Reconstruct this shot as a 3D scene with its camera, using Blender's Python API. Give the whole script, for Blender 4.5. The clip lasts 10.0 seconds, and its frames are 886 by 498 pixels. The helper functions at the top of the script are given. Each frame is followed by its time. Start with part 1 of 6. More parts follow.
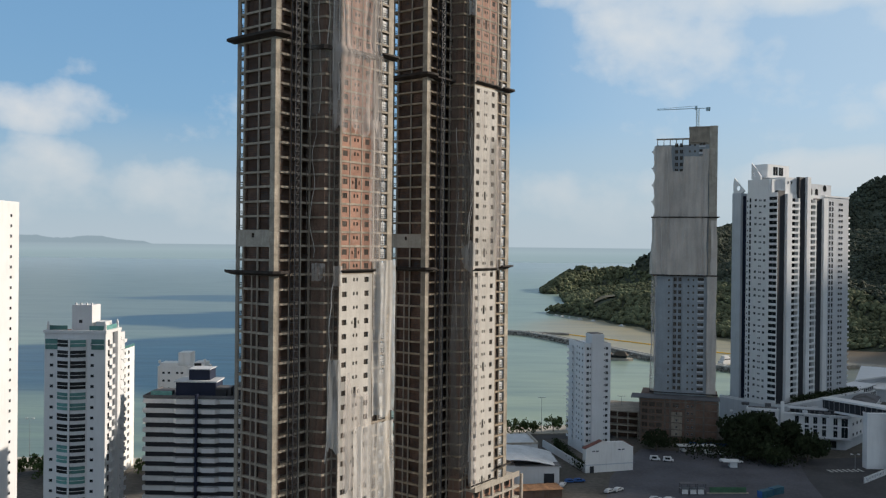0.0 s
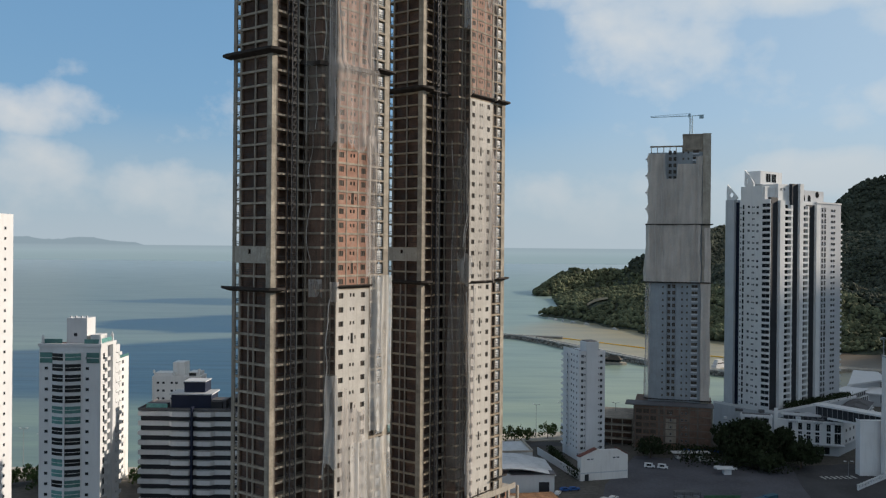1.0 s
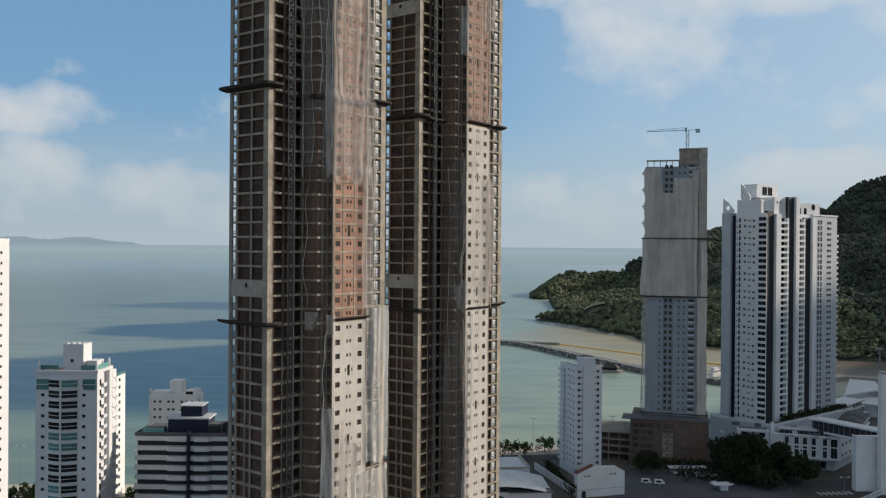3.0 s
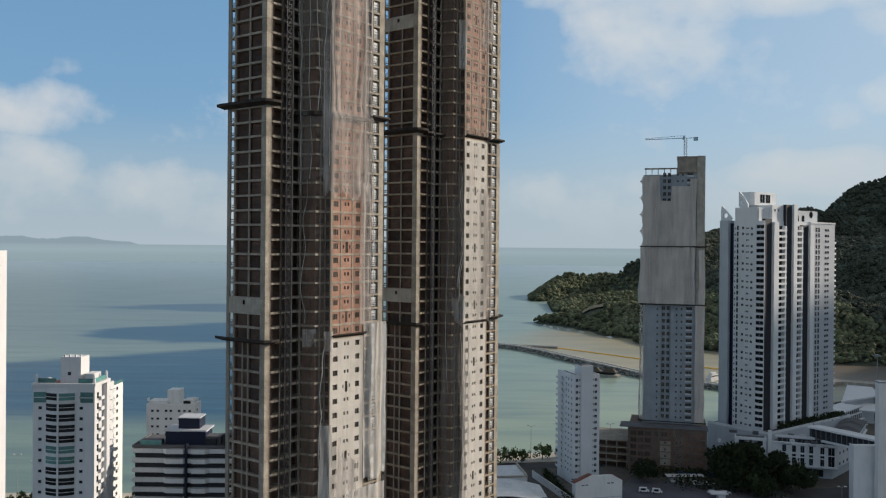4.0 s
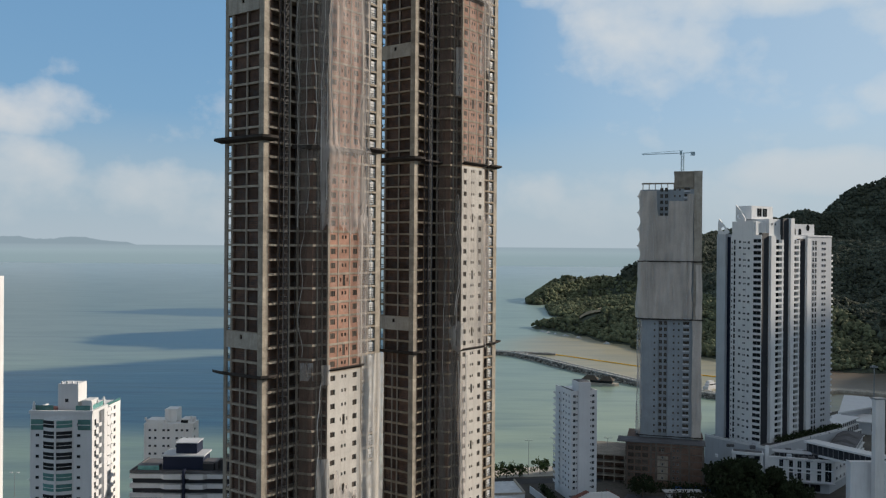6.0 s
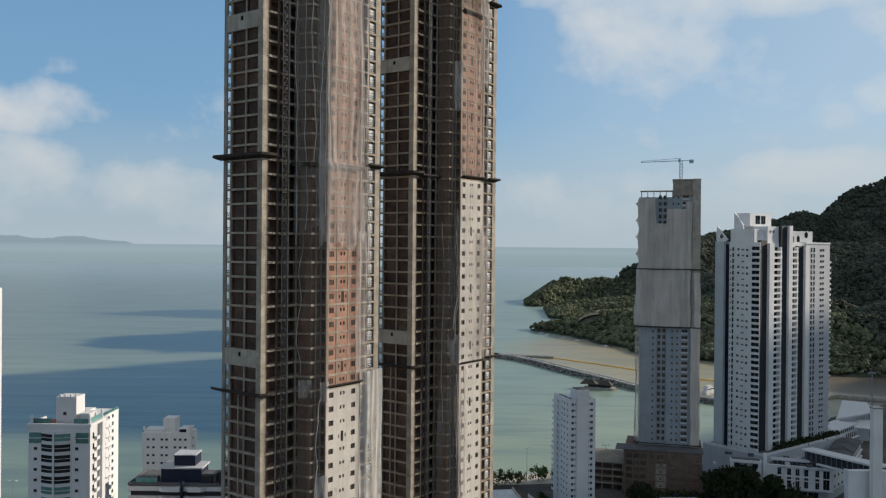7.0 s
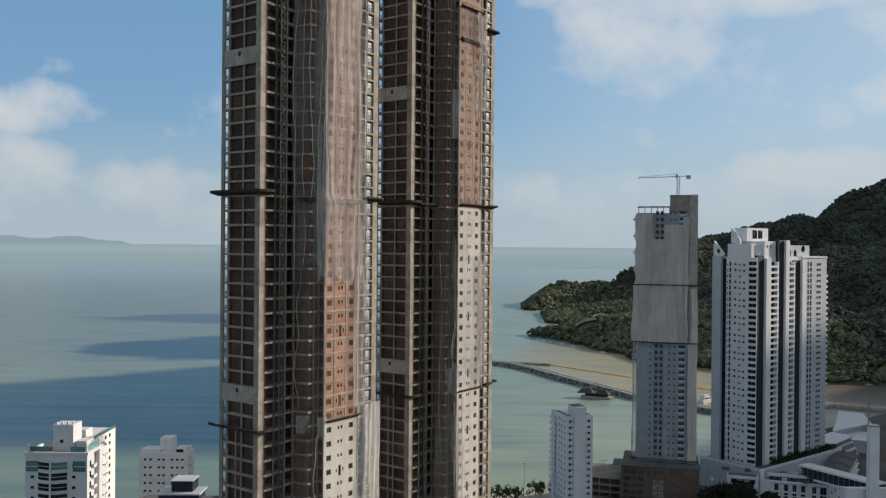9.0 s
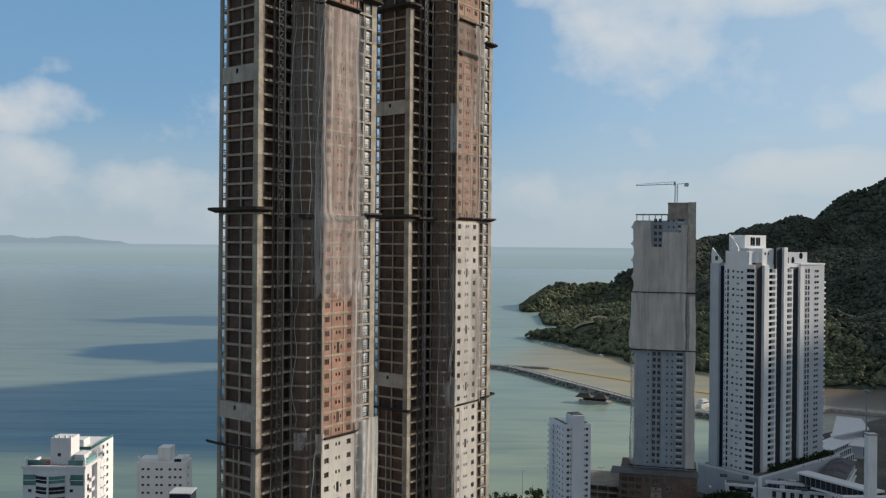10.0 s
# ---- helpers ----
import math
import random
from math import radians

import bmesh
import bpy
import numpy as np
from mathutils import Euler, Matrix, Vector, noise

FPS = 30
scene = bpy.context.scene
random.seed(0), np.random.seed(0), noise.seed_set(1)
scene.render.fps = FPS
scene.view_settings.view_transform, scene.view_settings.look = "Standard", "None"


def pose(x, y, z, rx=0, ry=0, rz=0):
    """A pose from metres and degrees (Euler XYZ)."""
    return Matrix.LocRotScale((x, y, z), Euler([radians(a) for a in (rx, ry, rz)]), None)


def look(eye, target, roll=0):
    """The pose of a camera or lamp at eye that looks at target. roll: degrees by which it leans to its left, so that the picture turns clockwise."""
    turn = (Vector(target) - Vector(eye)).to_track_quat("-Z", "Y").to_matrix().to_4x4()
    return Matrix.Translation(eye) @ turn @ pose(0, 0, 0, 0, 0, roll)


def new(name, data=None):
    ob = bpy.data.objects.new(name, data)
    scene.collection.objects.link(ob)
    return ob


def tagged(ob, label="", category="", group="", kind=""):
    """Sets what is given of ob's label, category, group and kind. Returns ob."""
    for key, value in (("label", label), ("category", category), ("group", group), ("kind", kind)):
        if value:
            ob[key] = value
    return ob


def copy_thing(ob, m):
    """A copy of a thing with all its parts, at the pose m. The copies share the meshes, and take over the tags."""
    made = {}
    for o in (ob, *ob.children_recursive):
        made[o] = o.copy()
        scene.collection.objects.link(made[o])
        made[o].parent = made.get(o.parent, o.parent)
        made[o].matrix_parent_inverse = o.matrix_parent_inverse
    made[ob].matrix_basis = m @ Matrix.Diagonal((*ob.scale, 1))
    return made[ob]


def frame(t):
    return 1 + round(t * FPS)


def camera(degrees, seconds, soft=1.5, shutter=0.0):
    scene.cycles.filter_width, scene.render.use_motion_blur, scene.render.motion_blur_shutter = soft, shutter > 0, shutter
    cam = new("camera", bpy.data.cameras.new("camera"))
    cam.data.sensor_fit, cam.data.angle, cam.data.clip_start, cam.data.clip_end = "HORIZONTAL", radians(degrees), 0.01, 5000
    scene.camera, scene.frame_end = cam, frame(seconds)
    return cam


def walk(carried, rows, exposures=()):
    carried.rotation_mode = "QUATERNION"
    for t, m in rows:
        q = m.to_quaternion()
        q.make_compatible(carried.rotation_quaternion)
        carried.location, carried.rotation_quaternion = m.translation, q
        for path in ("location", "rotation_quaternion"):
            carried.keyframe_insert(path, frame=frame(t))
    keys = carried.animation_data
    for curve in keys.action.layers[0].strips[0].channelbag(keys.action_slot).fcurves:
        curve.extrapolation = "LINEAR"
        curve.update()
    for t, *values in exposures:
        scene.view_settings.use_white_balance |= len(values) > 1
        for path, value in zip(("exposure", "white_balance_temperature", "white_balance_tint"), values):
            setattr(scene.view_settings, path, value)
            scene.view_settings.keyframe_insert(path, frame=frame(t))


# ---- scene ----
cam = camera(55.0, 10.0, 1.25)
PATH = [
    (0, (0.544, 1.579, 90.9), (0.498, 3.578, 90.892), 0.6),
    (0.5, (-0.158, 1.384, 92.35), (-0.19, 3.384, 92.344), 0.5),
    (1, (-0.299, 1.301, 94.1), (-0.328, 3.301, 94.094), 0.5),
    (1.5, (-0.29, 1.264, 95.85), (-0.317, 3.264, 95.844), 0.4),
    (2, (-0.269, 1.223, 97.62), (-0.295, 3.223, 97.614), 0.4),
    (2.5, (-0.297, 1.237, 99.42), (-0.321, 3.237, 99.413), 0.4),
    (4, (-0.162, 1.211, 104.92), (-0.18, 3.211, 104.913), 0.5),
    (4.5, (-0.123, 1.125, 106.73), (-0.139, 3.125, 106.723), 0.5),
    (5, (-0.111, 1.076, 108.55), (-0.126, 3.076, 108.543), 0.4),
    (5.5, (-0.103, 0.991, 110.38), (-0.117, 2.991, 110.373), 0.4),
    (7, (-0.167, 1.072, 115.98), (-0.176, 3.072, 115.972), 0.5),
    (7.5, (-0.208, 1.075, 117.87), (-0.216, 3.075, 117.862), 0.5),
    (8, (-0.161, 1.125, 119.75), (-0.167, 3.125, 119.742), 0.5),
    (8.5, (-0.272, 1.15, 121.65), (-0.276, 3.15, 121.642), 0.5),
    (9, (-0.395, 1.178, 123.55), (-0.397, 3.178, 123.542), 0.5),
    (9.5, (-0.389, 1.192, 125.42), (-0.389, 3.192, 125.412), 0.5),
    (10, (-0.33, 1.207, 127.2), (-0.328, 3.207, 127.192), 0.5),
]
walk(cam, [(t, look(eye, target, roll)) for t, eye, target, roll in PATH], [(0, 0.12), (0.6, 0.02), (10, 0.0)])

# ---- world, sun ----
SUN_AZ, SUN_EL = 23.0, 20.0          # degrees from +x towards +y, and above the horizon
sun_dir = Vector((math.cos(radians(SUN_EL)) * math.cos(radians(SUN_AZ)), math.cos(radians(SUN_EL)) * math.sin(radians(SUN_AZ)), math.sin(radians(SUN_EL))))
sun = new("sun", bpy.data.lights.new("sun", "SUN"))
sun.data.energy, sun.data.angle, sun.data.color = 5.0, radians(1.4), (1.0, 0.88, 0.745)
sun.matrix_world = look(sun_dir * 500, (0, 0, 0))

world = bpy.data.worlds.new("sky")
scene.world = world
world.use_nodes = True
wn, wl = world.node_tree.nodes, world.node_tree.links
wn.clear()


def wmath(op, a, b=None):
    n = wn.new("ShaderNodeMath")
    n.operation = op
    for i, v in enumerate((a, b)):
        if v is None:
            continue
        if isinstance(v, (int, float)):
            n.inputs[i].default_value = v
        else:
            wl.new(v, n.inputs[i])
    return n.outputs[0]


def wramp(value, stops):
    n = wn.new("ShaderNodeValToRGB")
    wl.new(value, n.inputs[0])
    while len(n.color_ramp.elements) < len(stops):
        n.color_ramp.elements.new(0.5)
    for e, (p, c) in zip(n.color_ramp.elements, stops):
        e.position, e.color = p, (*c, 1) if len(c) == 3 else c
    return n.outputs[0]


def wmix(fac, a, b):
    n = wn.new("ShaderNodeMix")
    n.data_type = "RGBA"
    for s, v in ((n.inputs["Factor"], fac), (n.inputs[6], a), (n.inputs[7], b)):
        if isinstance(v, (int, float)):
            s.default_value = v
        elif isinstance(v, tuple):
            s.default_value = (*v, 1)
        else:
            wl.new(v, s)
    return n.outputs[2]


sky = wn.new("ShaderNodeTexSky")
sky.sky_type, sky.sun_disc = "NISHITA", False
sky.sun_elevation, sky.sun_rotation = radians(SUN_EL), radians(90 - SUN_AZ)
sky.air_density, sky.dust_density, sky.ozone_density = 1.0, 0.6, 1.6
SKY = 0.105
coord = wn.new("ShaderNodeTexCoord")
sep = wn.new("ShaderNodeSeparateXYZ")
wl.new(coord.outputs["Generated"], sep.inputs[0])
dx, dy, dz = sep.outputs
flat = wmath("SQRT", wmath("ADD", wmath("MULTIPLY", dx, dx), wmath("MULTIPLY", dy, dy)))
side = wmath("ARCTAN2", dx, dy)                    # bearing from straight ahead
rise = wmath("DIVIDE", dz, wmath("MAXIMUM", flat, 0.02))
# cloud noise in bearing and height
comb = wn.new("ShaderNodeCombineXYZ")
wl.new(wmath("MULTIPLY", side, 7.5), comb.inputs[0])
wl.new(wmath("MULTIPLY", rise, 9.0), comb.inputs[1])
cn = wn.new("ShaderNodeTexNoise")
cn.inputs["Scale"].default_value, cn.inputs["Detail"].default_value, cn.inputs["Roughness"].default_value = 1.3, 9.0, 0.55
wl.new(comb.outputs[0], cn.inputs["Vector"])
cn2 = wn.new("ShaderNodeTexNoise")
cn2.inputs["Scale"].default_value, cn2.inputs["Detail"].default_value = 0.5, 3.0
wl.new(comb.outputs[0], cn2.inputs["Vector"])


def blob(bearing, height, wide, high, amount):
    """A soft bank of cloud round one bearing and height."""
    a = wmath("DIVIDE", wmath("SUBTRACT", side, bearing), wide)
    b = wmath("DIVIDE", wmath("SUBTRACT", rise, height), high)
    r = wmath("ADD", wmath("MULTIPLY", a, a), wmath("MULTIPLY", b, b))
    return wmath("MULTIPLY", wmath("MAXIMUM", wmath("SUBTRACT", 1.0, r), 0.0), amount)


banks = wmath("ADD", blob(0.37, 0.30, 0.22, 0.05, 0.5), blob(0.225, 0.245, 0.105, 0.085, 0.58))
# the banks at 3.14 and -3.14 are unseen, added as fill light
for bank in ((-0.45, 0.145, 0.11, 0.032, 0.46), (-0.46, 0.10, 0.06, 0.05, 0.3), (-0.42, 0.06, 0.17, 0.05, 0.26), (-0.26, 0.055, 0.14, 0.05, 0.36), (0.43, 0.085, 0.13, 0.03, 0.75), (0.18, 0.055, 0.26, 0.05, 0.45), (0.50, 0.165, 0.06, 0.035, 0.5), (0.11, 0.305, 0.09, 0.035, 0.4), (3.14, 0.35, 1.3, 0.45, 0.4), (-3.14, 0.35, 1.3, 0.45, 0.4), (0.95, 0.3, 0.75, 0.45, 0.2), (0.42, 0.2, 0.2, 0.14, 0.12)):
    banks = wmath("ADD", banks, blob(*bank))
cloud = wmath("ADD", banks, wmath("MULTIPLY", wmath("SUBTRACT", cn.outputs[0], 0.5), 1.5))
cloud = wmath("ADD", cloud, wmath("MULTIPLY", wmath("SUBTRACT", cn2.outputs[0], 0.5), 0.5))
cover = wramp(cloud, ((0.16, (0, 0, 0)), (0.42, (0.55, 0.55, 0.55)), (0.75, (0.95, 0.95, 0.95))))
scaled = wn.new("ShaderNodeVectorMath")
scaled.operation = "SCALE"
scaled.inputs[3].default_value = SKY
wl.new(sky.outputs[0], scaled.inputs[0])
clear = wmix(0.6, scaled.outputs[0], (0.17, 0.382, 0.65))
withcloud = wmix(cover, clear, (0.675, 0.685, 0.69))
# paler air towards the sun
glare = wramp(wmath("MULTIPLY", side, 1.6), ((0.04, (0, 0, 0)), (0.30, (0.30, 0.30, 0.30)), (0.75, (0.52, 0.52, 0.52))))
withcloud = wmix(glare, withcloud, (0.50, 0.61, 0.70))
# a thin unseen cloud deck high overhead, added to grey the blue fill light
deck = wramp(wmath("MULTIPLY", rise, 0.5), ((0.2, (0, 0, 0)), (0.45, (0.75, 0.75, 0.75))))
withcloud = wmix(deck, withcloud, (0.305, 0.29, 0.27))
# haze towards the horizon, and the far sea under it
haze = wramp(wmath("MULTIPLY", rise, 4.0), ((0.0, (0.9, 0.9, 0.9)), (0.18, (0.62, 0.62, 0.62)), (0.6, (0.0, 0.0, 0.0))))
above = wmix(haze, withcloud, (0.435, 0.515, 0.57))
below = wramp(wmath("ADD", wmath("MULTIPLY", rise, 20.0), 0.5), ((0.0, (0.265, 0.35, 0.38)), (0.25, (0.285, 0.375, 0.41)), (0.42, (0.335, 0.425, 0.47)), (0.49, (0.42, 0.51, 0.56))))
isle_c = wn.new("ShaderNodeCombineXYZ")
wl.new(wmath("MULTIPLY", side, 40.0), isle_c.inputs[0])
isle_n = wn.new("ShaderNodeTexNoise")
isle_n.inputs["Scale"].default_value, isle_n.inputs["Detail"].default_value = 0.7, 4.0
wl.new(isle_c.outputs[0], isle_n.inputs["Vector"])
isle_top = wmath("MULTIPLY", wramp(wmath("ADD", wmath("MULTIPLY", side, -5.0), -1.76), ((0.0, (0, 0, 0)), (0.05, (0.4, 0.4, 0.4)), (0.3, (1, 1, 1)))), wmath("ADD", wmath("MULTIPLY", isle_n.outputs[0], 0.0135), 0.0005))
isle = wramp(wmath("MULTIPLY", wmath("SUBTRACT", isle_top, wmath("ADD", rise, 0.0006)), 900.0), ((0.1, (0, 0, 0)), (0.9, (0.9, 0.9, 0.9))))
above = wmix(isle, above, (0.25, 0.325, 0.375))
under = wramp(wmath("ADD", wmath("MULTIPLY", rise, 140.0), 1.0), ((0.0, (1, 1, 1)), (1.0, (0, 0, 0))))
bg = wn.new("ShaderNodeBackground")
bg.inputs[1].default_value = 1.0
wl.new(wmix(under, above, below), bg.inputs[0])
wout = wn.new("ShaderNodeOutputWorld")
wl.new(bg.outputs[0], wout.inputs[0])

# ---- materials ----


def material(name, base, rough=0.8, vary=0.12, scale=1.0, fine=8.0, metal=0.0, bump=0.0, stain=None, stain_amount=0.0, piece=0.0, streak=False, spec=0.35, alpha=1.0, island=0.0):
    """A base colour with coarse and fine variation, stains and relief, at world size."""
    m = bpy.data.materials.new(name)
    m.use_nodes = True
    n, l = m.node_tree.nodes, m.node_tree.links
    b = n["Principled BSDF"]
    b.inputs["Roughness"].default_value = rough
    b.inputs["Metallic"].default_value = metal
    b.inputs["Specular IOR Level"].default_value = spec
    geo = n.new("ShaderNodeNewGeometry")

    def noisy(s, detail, stretch=None):
        t = n.new("ShaderNodeTexNoise")
        t.inputs["Scale"].default_value, t.inputs["Detail"].default_value = s, detail
        if stretch:
            mp = n.new("ShaderNodeMapping")
            mp.inputs["Scale"].default_value = stretch
            l.new(geo.outputs["Position"], mp.inputs[0])
            l.new(mp.outputs[0], t.inputs["Vector"])
        else:
            l.new(geo.outputs["Position"], t.inputs["Vector"])
        return t.outputs[0]

    def mix(fac, a, c, how="MIX"):
        x = n.new("ShaderNodeMix")
        x.data_type, x.blend_type = "RGBA", how
        for s, v in ((x.inputs["Factor"], fac), (x.inputs[6], a), (x.inputs[7], c)):
            if isinstance(v, (int, float)):
                s.default_value = v
            elif isinstance(v, tuple):
                s.default_value = (*v, 1)
            else:
                l.new(v, s)
        return x.outputs[2]

    def ramp(v, lo, hi, a, c):
        r = n.new("ShaderNodeMapRange")
        l.new(v, r.inputs[0])
        for i, q in enumerate((lo, hi, a, c)):
            r.inputs[i + 1].default_value = q
        return r.outputs[0]

    def grey(v):
        c = n.new("ShaderNodeCombineColor")
        for i in range(3):
            l.new(v, c.inputs[i])
        return c.outputs[0]

    col = mix(1.0, base, grey(ramp(noisy(scale, 4), 0.3, 0.7, 1 - vary, 1 + vary)), "MULTIPLY")
    col = mix(1.0, col, grey(ramp(noisy(fine, 3), 0.3, 0.7, 1 - vary * 0.6, 1 + vary * 0.6)), "MULTIPLY")
    if piece:
        info = n.new("ShaderNodeObjectInfo")
        col = mix(1.0, col, grey(ramp(info.outputs["Random"], 0, 1, 1 - piece, 1 + piece)), "MULTIPLY")
    if island:
        col = mix(1.0, col, grey(ramp(geo.outputs["Random Per Island"], 0, 1, 1 - island, 1 + island)), "MULTIPLY")
    if stain:
        s = noisy(0.55, 6, (2.2, 2.2, 0.22) if streak else (1, 1, 1))
        col = mix(ramp(s, 0.5, 0.72, 0.0, stain_amount), col, stain)
    l.new(col, b.inputs["Base Color"])
    if bump:
        bp = n.new("ShaderNodeBump")
        bp.inputs["Strength"].default_value, bp.inputs["Distance"].default_value = bump, 0.05
        l.new(noisy(fine, 5), bp.inputs["Height"])
        l.new(bp.outputs[0], b.inputs["Normal"])
    if alpha < 1:
        w = n.new("ShaderNodeMapRange")
        folds = n.new("ShaderNodeMath")
        folds.operation = "ADD"
        l.new(noisy(0.16, 4, (1.0, 1.0, 0.4)), folds.inputs[0])
        l.new(noisy(0.4 if alpha > 0.7 else 0.8, 2, (1.0, 1.0, 0.07)), folds.inputs[1])
        l.new(folds.outputs[0], w.inputs[0])
        w.inputs[1].default_value, w.inputs[2].default_value = 0.78, 1.24
        w.inputs[3].default_value, w.inputs[4].default_value = max(alpha - 0.11, 0.03), min(alpha + 0.15, 1.0)
        l.new(w.outputs[0], b.inputs["Alpha"])
    return m


CONCRETE = material("concrete", (0.295, 0.255, 0.208), 0.9, 0.2, 0.35, 3.0, bump=0.3, stain=(0.19, 0.16, 0.13), stain_amount=0.6, streak=True, piece=0.08)
DIRTY_CONCRETE = material("dirty_concrete", (0.15, 0.125, 0.105), 0.9, 0.25, 0.4, 3.0, stain=(0.09, 0.075, 0.065), stain_amount=0.6, streak=True)
TOWER_WHITE = material("weathered_white_paint", (0.72, 0.725, 0.73), 0.75, 0.06, 0.15, 3.0, stain=(0.56, 0.56, 0.57), stain_amount=0.4, streak=True)
SLAB_BROWN = material("brown_slab_concrete", (0.30, 0.24, 0.172), 0.9, 0.24, 0.45, 3.0, bump=0.3, stain=(0.17, 0.14, 0.11), stain_amount=0.6, streak=True, piece=0.1)
CONCRETE_PALE = material("pale_concrete", (0.385, 0.345, 0.29), 0.9, 0.2, 0.3, 3.0, bump=0.3, stain=(0.23, 0.2, 0.165), stain_amount=0.55, streak=True)
BRICK = material("hollow_brick", (0.335, 0.185, 0.132), 0.9, 0.22, 0.5, 5.0, bump=0.4, stain=(0.38, 0.30, 0.24), stain_amount=0.4, piece=0.1)
DARK_BRICK = material("dull_brick", (0.16, 0.10, 0.075), 0.9, 0.25, 0.3, 3.0, stain=(0.16, 0.14, 0.12), stain_amount=0.6, streak=True)
RENDERED = material("blue_grey_render", (0.28, 0.31, 0.335), 0.85, 0.12, 0.2, 3.0, stain=(0.24, 0.24, 0.25), stain_amount=0.5, streak=True)
# brick tone cut down so the bays' inner shade is in the colour
INNER = material("shaded_inner_wall", (0.105, 0.064, 0.046), 0.95, 0.3, 0.25, 2.0, stain=(0.09, 0.08, 0.075), stain_amount=0.7)
PLASTER = material("white_plaster", (0.52, 0.49, 0.445), 0.85, 0.12, 0.2, 3.0, bump=0.1, stain=(0.40, 0.35, 0.30), stain_amount=0.6, streak=True, piece=0.03)
WHITE = material("white_paint", (0.63, 0.635, 0.645), 0.7, 0.05, 0.15, 3.0, stain=(0.52, 0.52, 0.53), stain_amount=0.35, streak=True)
WARM_WHITE = material("warm_white_paint", (0.74, 0.73, 0.71), 0.7, 0.05, 0.15, 3.0, stain=(0.55, 0.52, 0.48), stain_amount=0.35, streak=True)
PALE_GREY = material("pale_grey_paint", (0.50, 0.52, 0.55), 0.7, 0.06, 0.15, 3.0, stain=(0.36, 0.37, 0.39), stain_amount=0.35, streak=True)
DARK_CLAD = material("dark_cladding", (0.026, 0.028, 0.034), 0.7, 0.15, 0.3, 3.0)
NAVY = material("navy_cladding", (0.012, 0.018, 0.042), 0.55, 0.12, 0.3, 3.0, spec=0.25)
GLASS = material("dark_window_glass", (0.018, 0.021, 0.024), 0.2, 0.3, 0.6, 4.0, spec=0.22, piece=0.4)
TEAL_GLASS = material("teal_balcony_glass", (0.10, 0.24, 0.23), 0.15, 0.2, 0.6, 4.0, spec=0.6, piece=0.3)
FRAME = material("grey_metal_frame", (0.25, 0.26, 0.27), 0.5, 0.1, metal=0.3)
STEEL = material("dark_scaffold_steel", (0.05, 0.05, 0.055), 0.6, 0.2, metal=0.5)
CRANE = material("pale_crane_paint", (0.30, 0.42, 0.48), 0.5, 0.1)
PLANK = material("dark_planks", (0.038, 0.031, 0.027), 0.9, 0.3, 0.8, 6.0)
POST = material("rusty_prop", (0.20, 0.14, 0.10), 0.8, 0.2, 0.8, 6.0)
NET_DARK = material("shade_net", (0.17, 0.135, 0.11), 0.95, 0.25, 0.3, 4.0, alpha=0.25)
INFILL = material("dark_infill_brick", (0.125, 0.076, 0.055), 0.95, 0.3, 0.5, 4.0, stain=(0.085, 0.08, 0.078), stain_amount=0.7, piece=0.38)
SLAB_EDGE = material("slab_concrete", (0.335, 0.285, 0.225), 0.9, 0.24, 0.45, 3.0, bump=0.3, stain=(0.20, 0.175, 0.145), stain_amount=0.6, streak=True, piece=0.1)
PILLAR = material("formwork_concrete", (0.345, 0.30, 0.24), 0.9, 0.24, 0.5, 2.5, bump=0.3, stain=(0.22, 0.19, 0.155), stain_amount=0.65, streak=True, piece=0.17)
# white net darkened to carry the shade the wall step casts
NET_SHADED = material("shaded_white_net", (0.255, 0.23, 0.205), 0.95, 0.2, 0.3, 4.0, alpha=0.36)
NET_VEIL = material("thin_pale_net", (0.45, 0.41, 0.38), 0.95, 0.15, 0.3, 4.0, alpha=0.13)
NET_PALE = material("white_net", (0.53, 0.485, 0.455), 0.95, 0.12, 0.3, 4.0, alpha=0.36)
NET_WHITE = material("bright_net", (0.74, 0.72, 0.685), 0.95, 0.08, 0.2, 2.0, alpha=0.37)
DOOR_PAINT = material("pale_door_leaf", (0.60, 0.59, 0.57), 0.7, 0.1, 0.5, 3.0, piece=0.12)
# flat dark sheets: the shade inside unglazed openings is in this colour
OPENING = material("dark_opening", (0.075, 0.061, 0.05), 0.9, 0.3, 0.6, 4.0, piece=0.4)
NET_GREY = material("grey_facade_net", (0.56, 0.505, 0.455), 0.95, 0.10, 0.12, 2.0, alpha=0.86)
ROOF_PALE = material("pale_metal_roof", (0.55, 0.56, 0.57), 0.55, 0.1, 0.2, 2.0, stain=(0.3, 0.3, 0.3), stain_amount=0.4)
ROOF_GREY = material("grey_flat_roof", (0.11, 0.11, 0.118), 0.85, 0.2, 0.25, 2.0, stain=(0.1, 0.1, 0.1), stain_amount=0.5)
ROPE = material("pale_rope", (0.50, 0.47, 0.44), 0.9, 0.1)
ROOF_RED = material("red_clay_roof", (0.17, 0.065, 0.05), 0.85, 0.2, 0.6, 4.0)
ASPHALT = material("asphalt", (0.055, 0.055, 0.06), 0.9, 0.25, 0.08, 2.0, stain=(0.09, 0.085, 0.08), stain_amount=0.5)
LOT = material("paved_lot", (0.085, 0.085, 0.10), 0.85, 0.25, 0.06, 1.0, stain=(0.13, 0.12, 0.12), stain_amount=0.5)
GROUND = material("town_ground", (0.10, 0.09, 0.08), 0.95, 0.35, 0.04, 0.6, stain=(0.05, 0.06, 0.04), stain_amount=0.6)
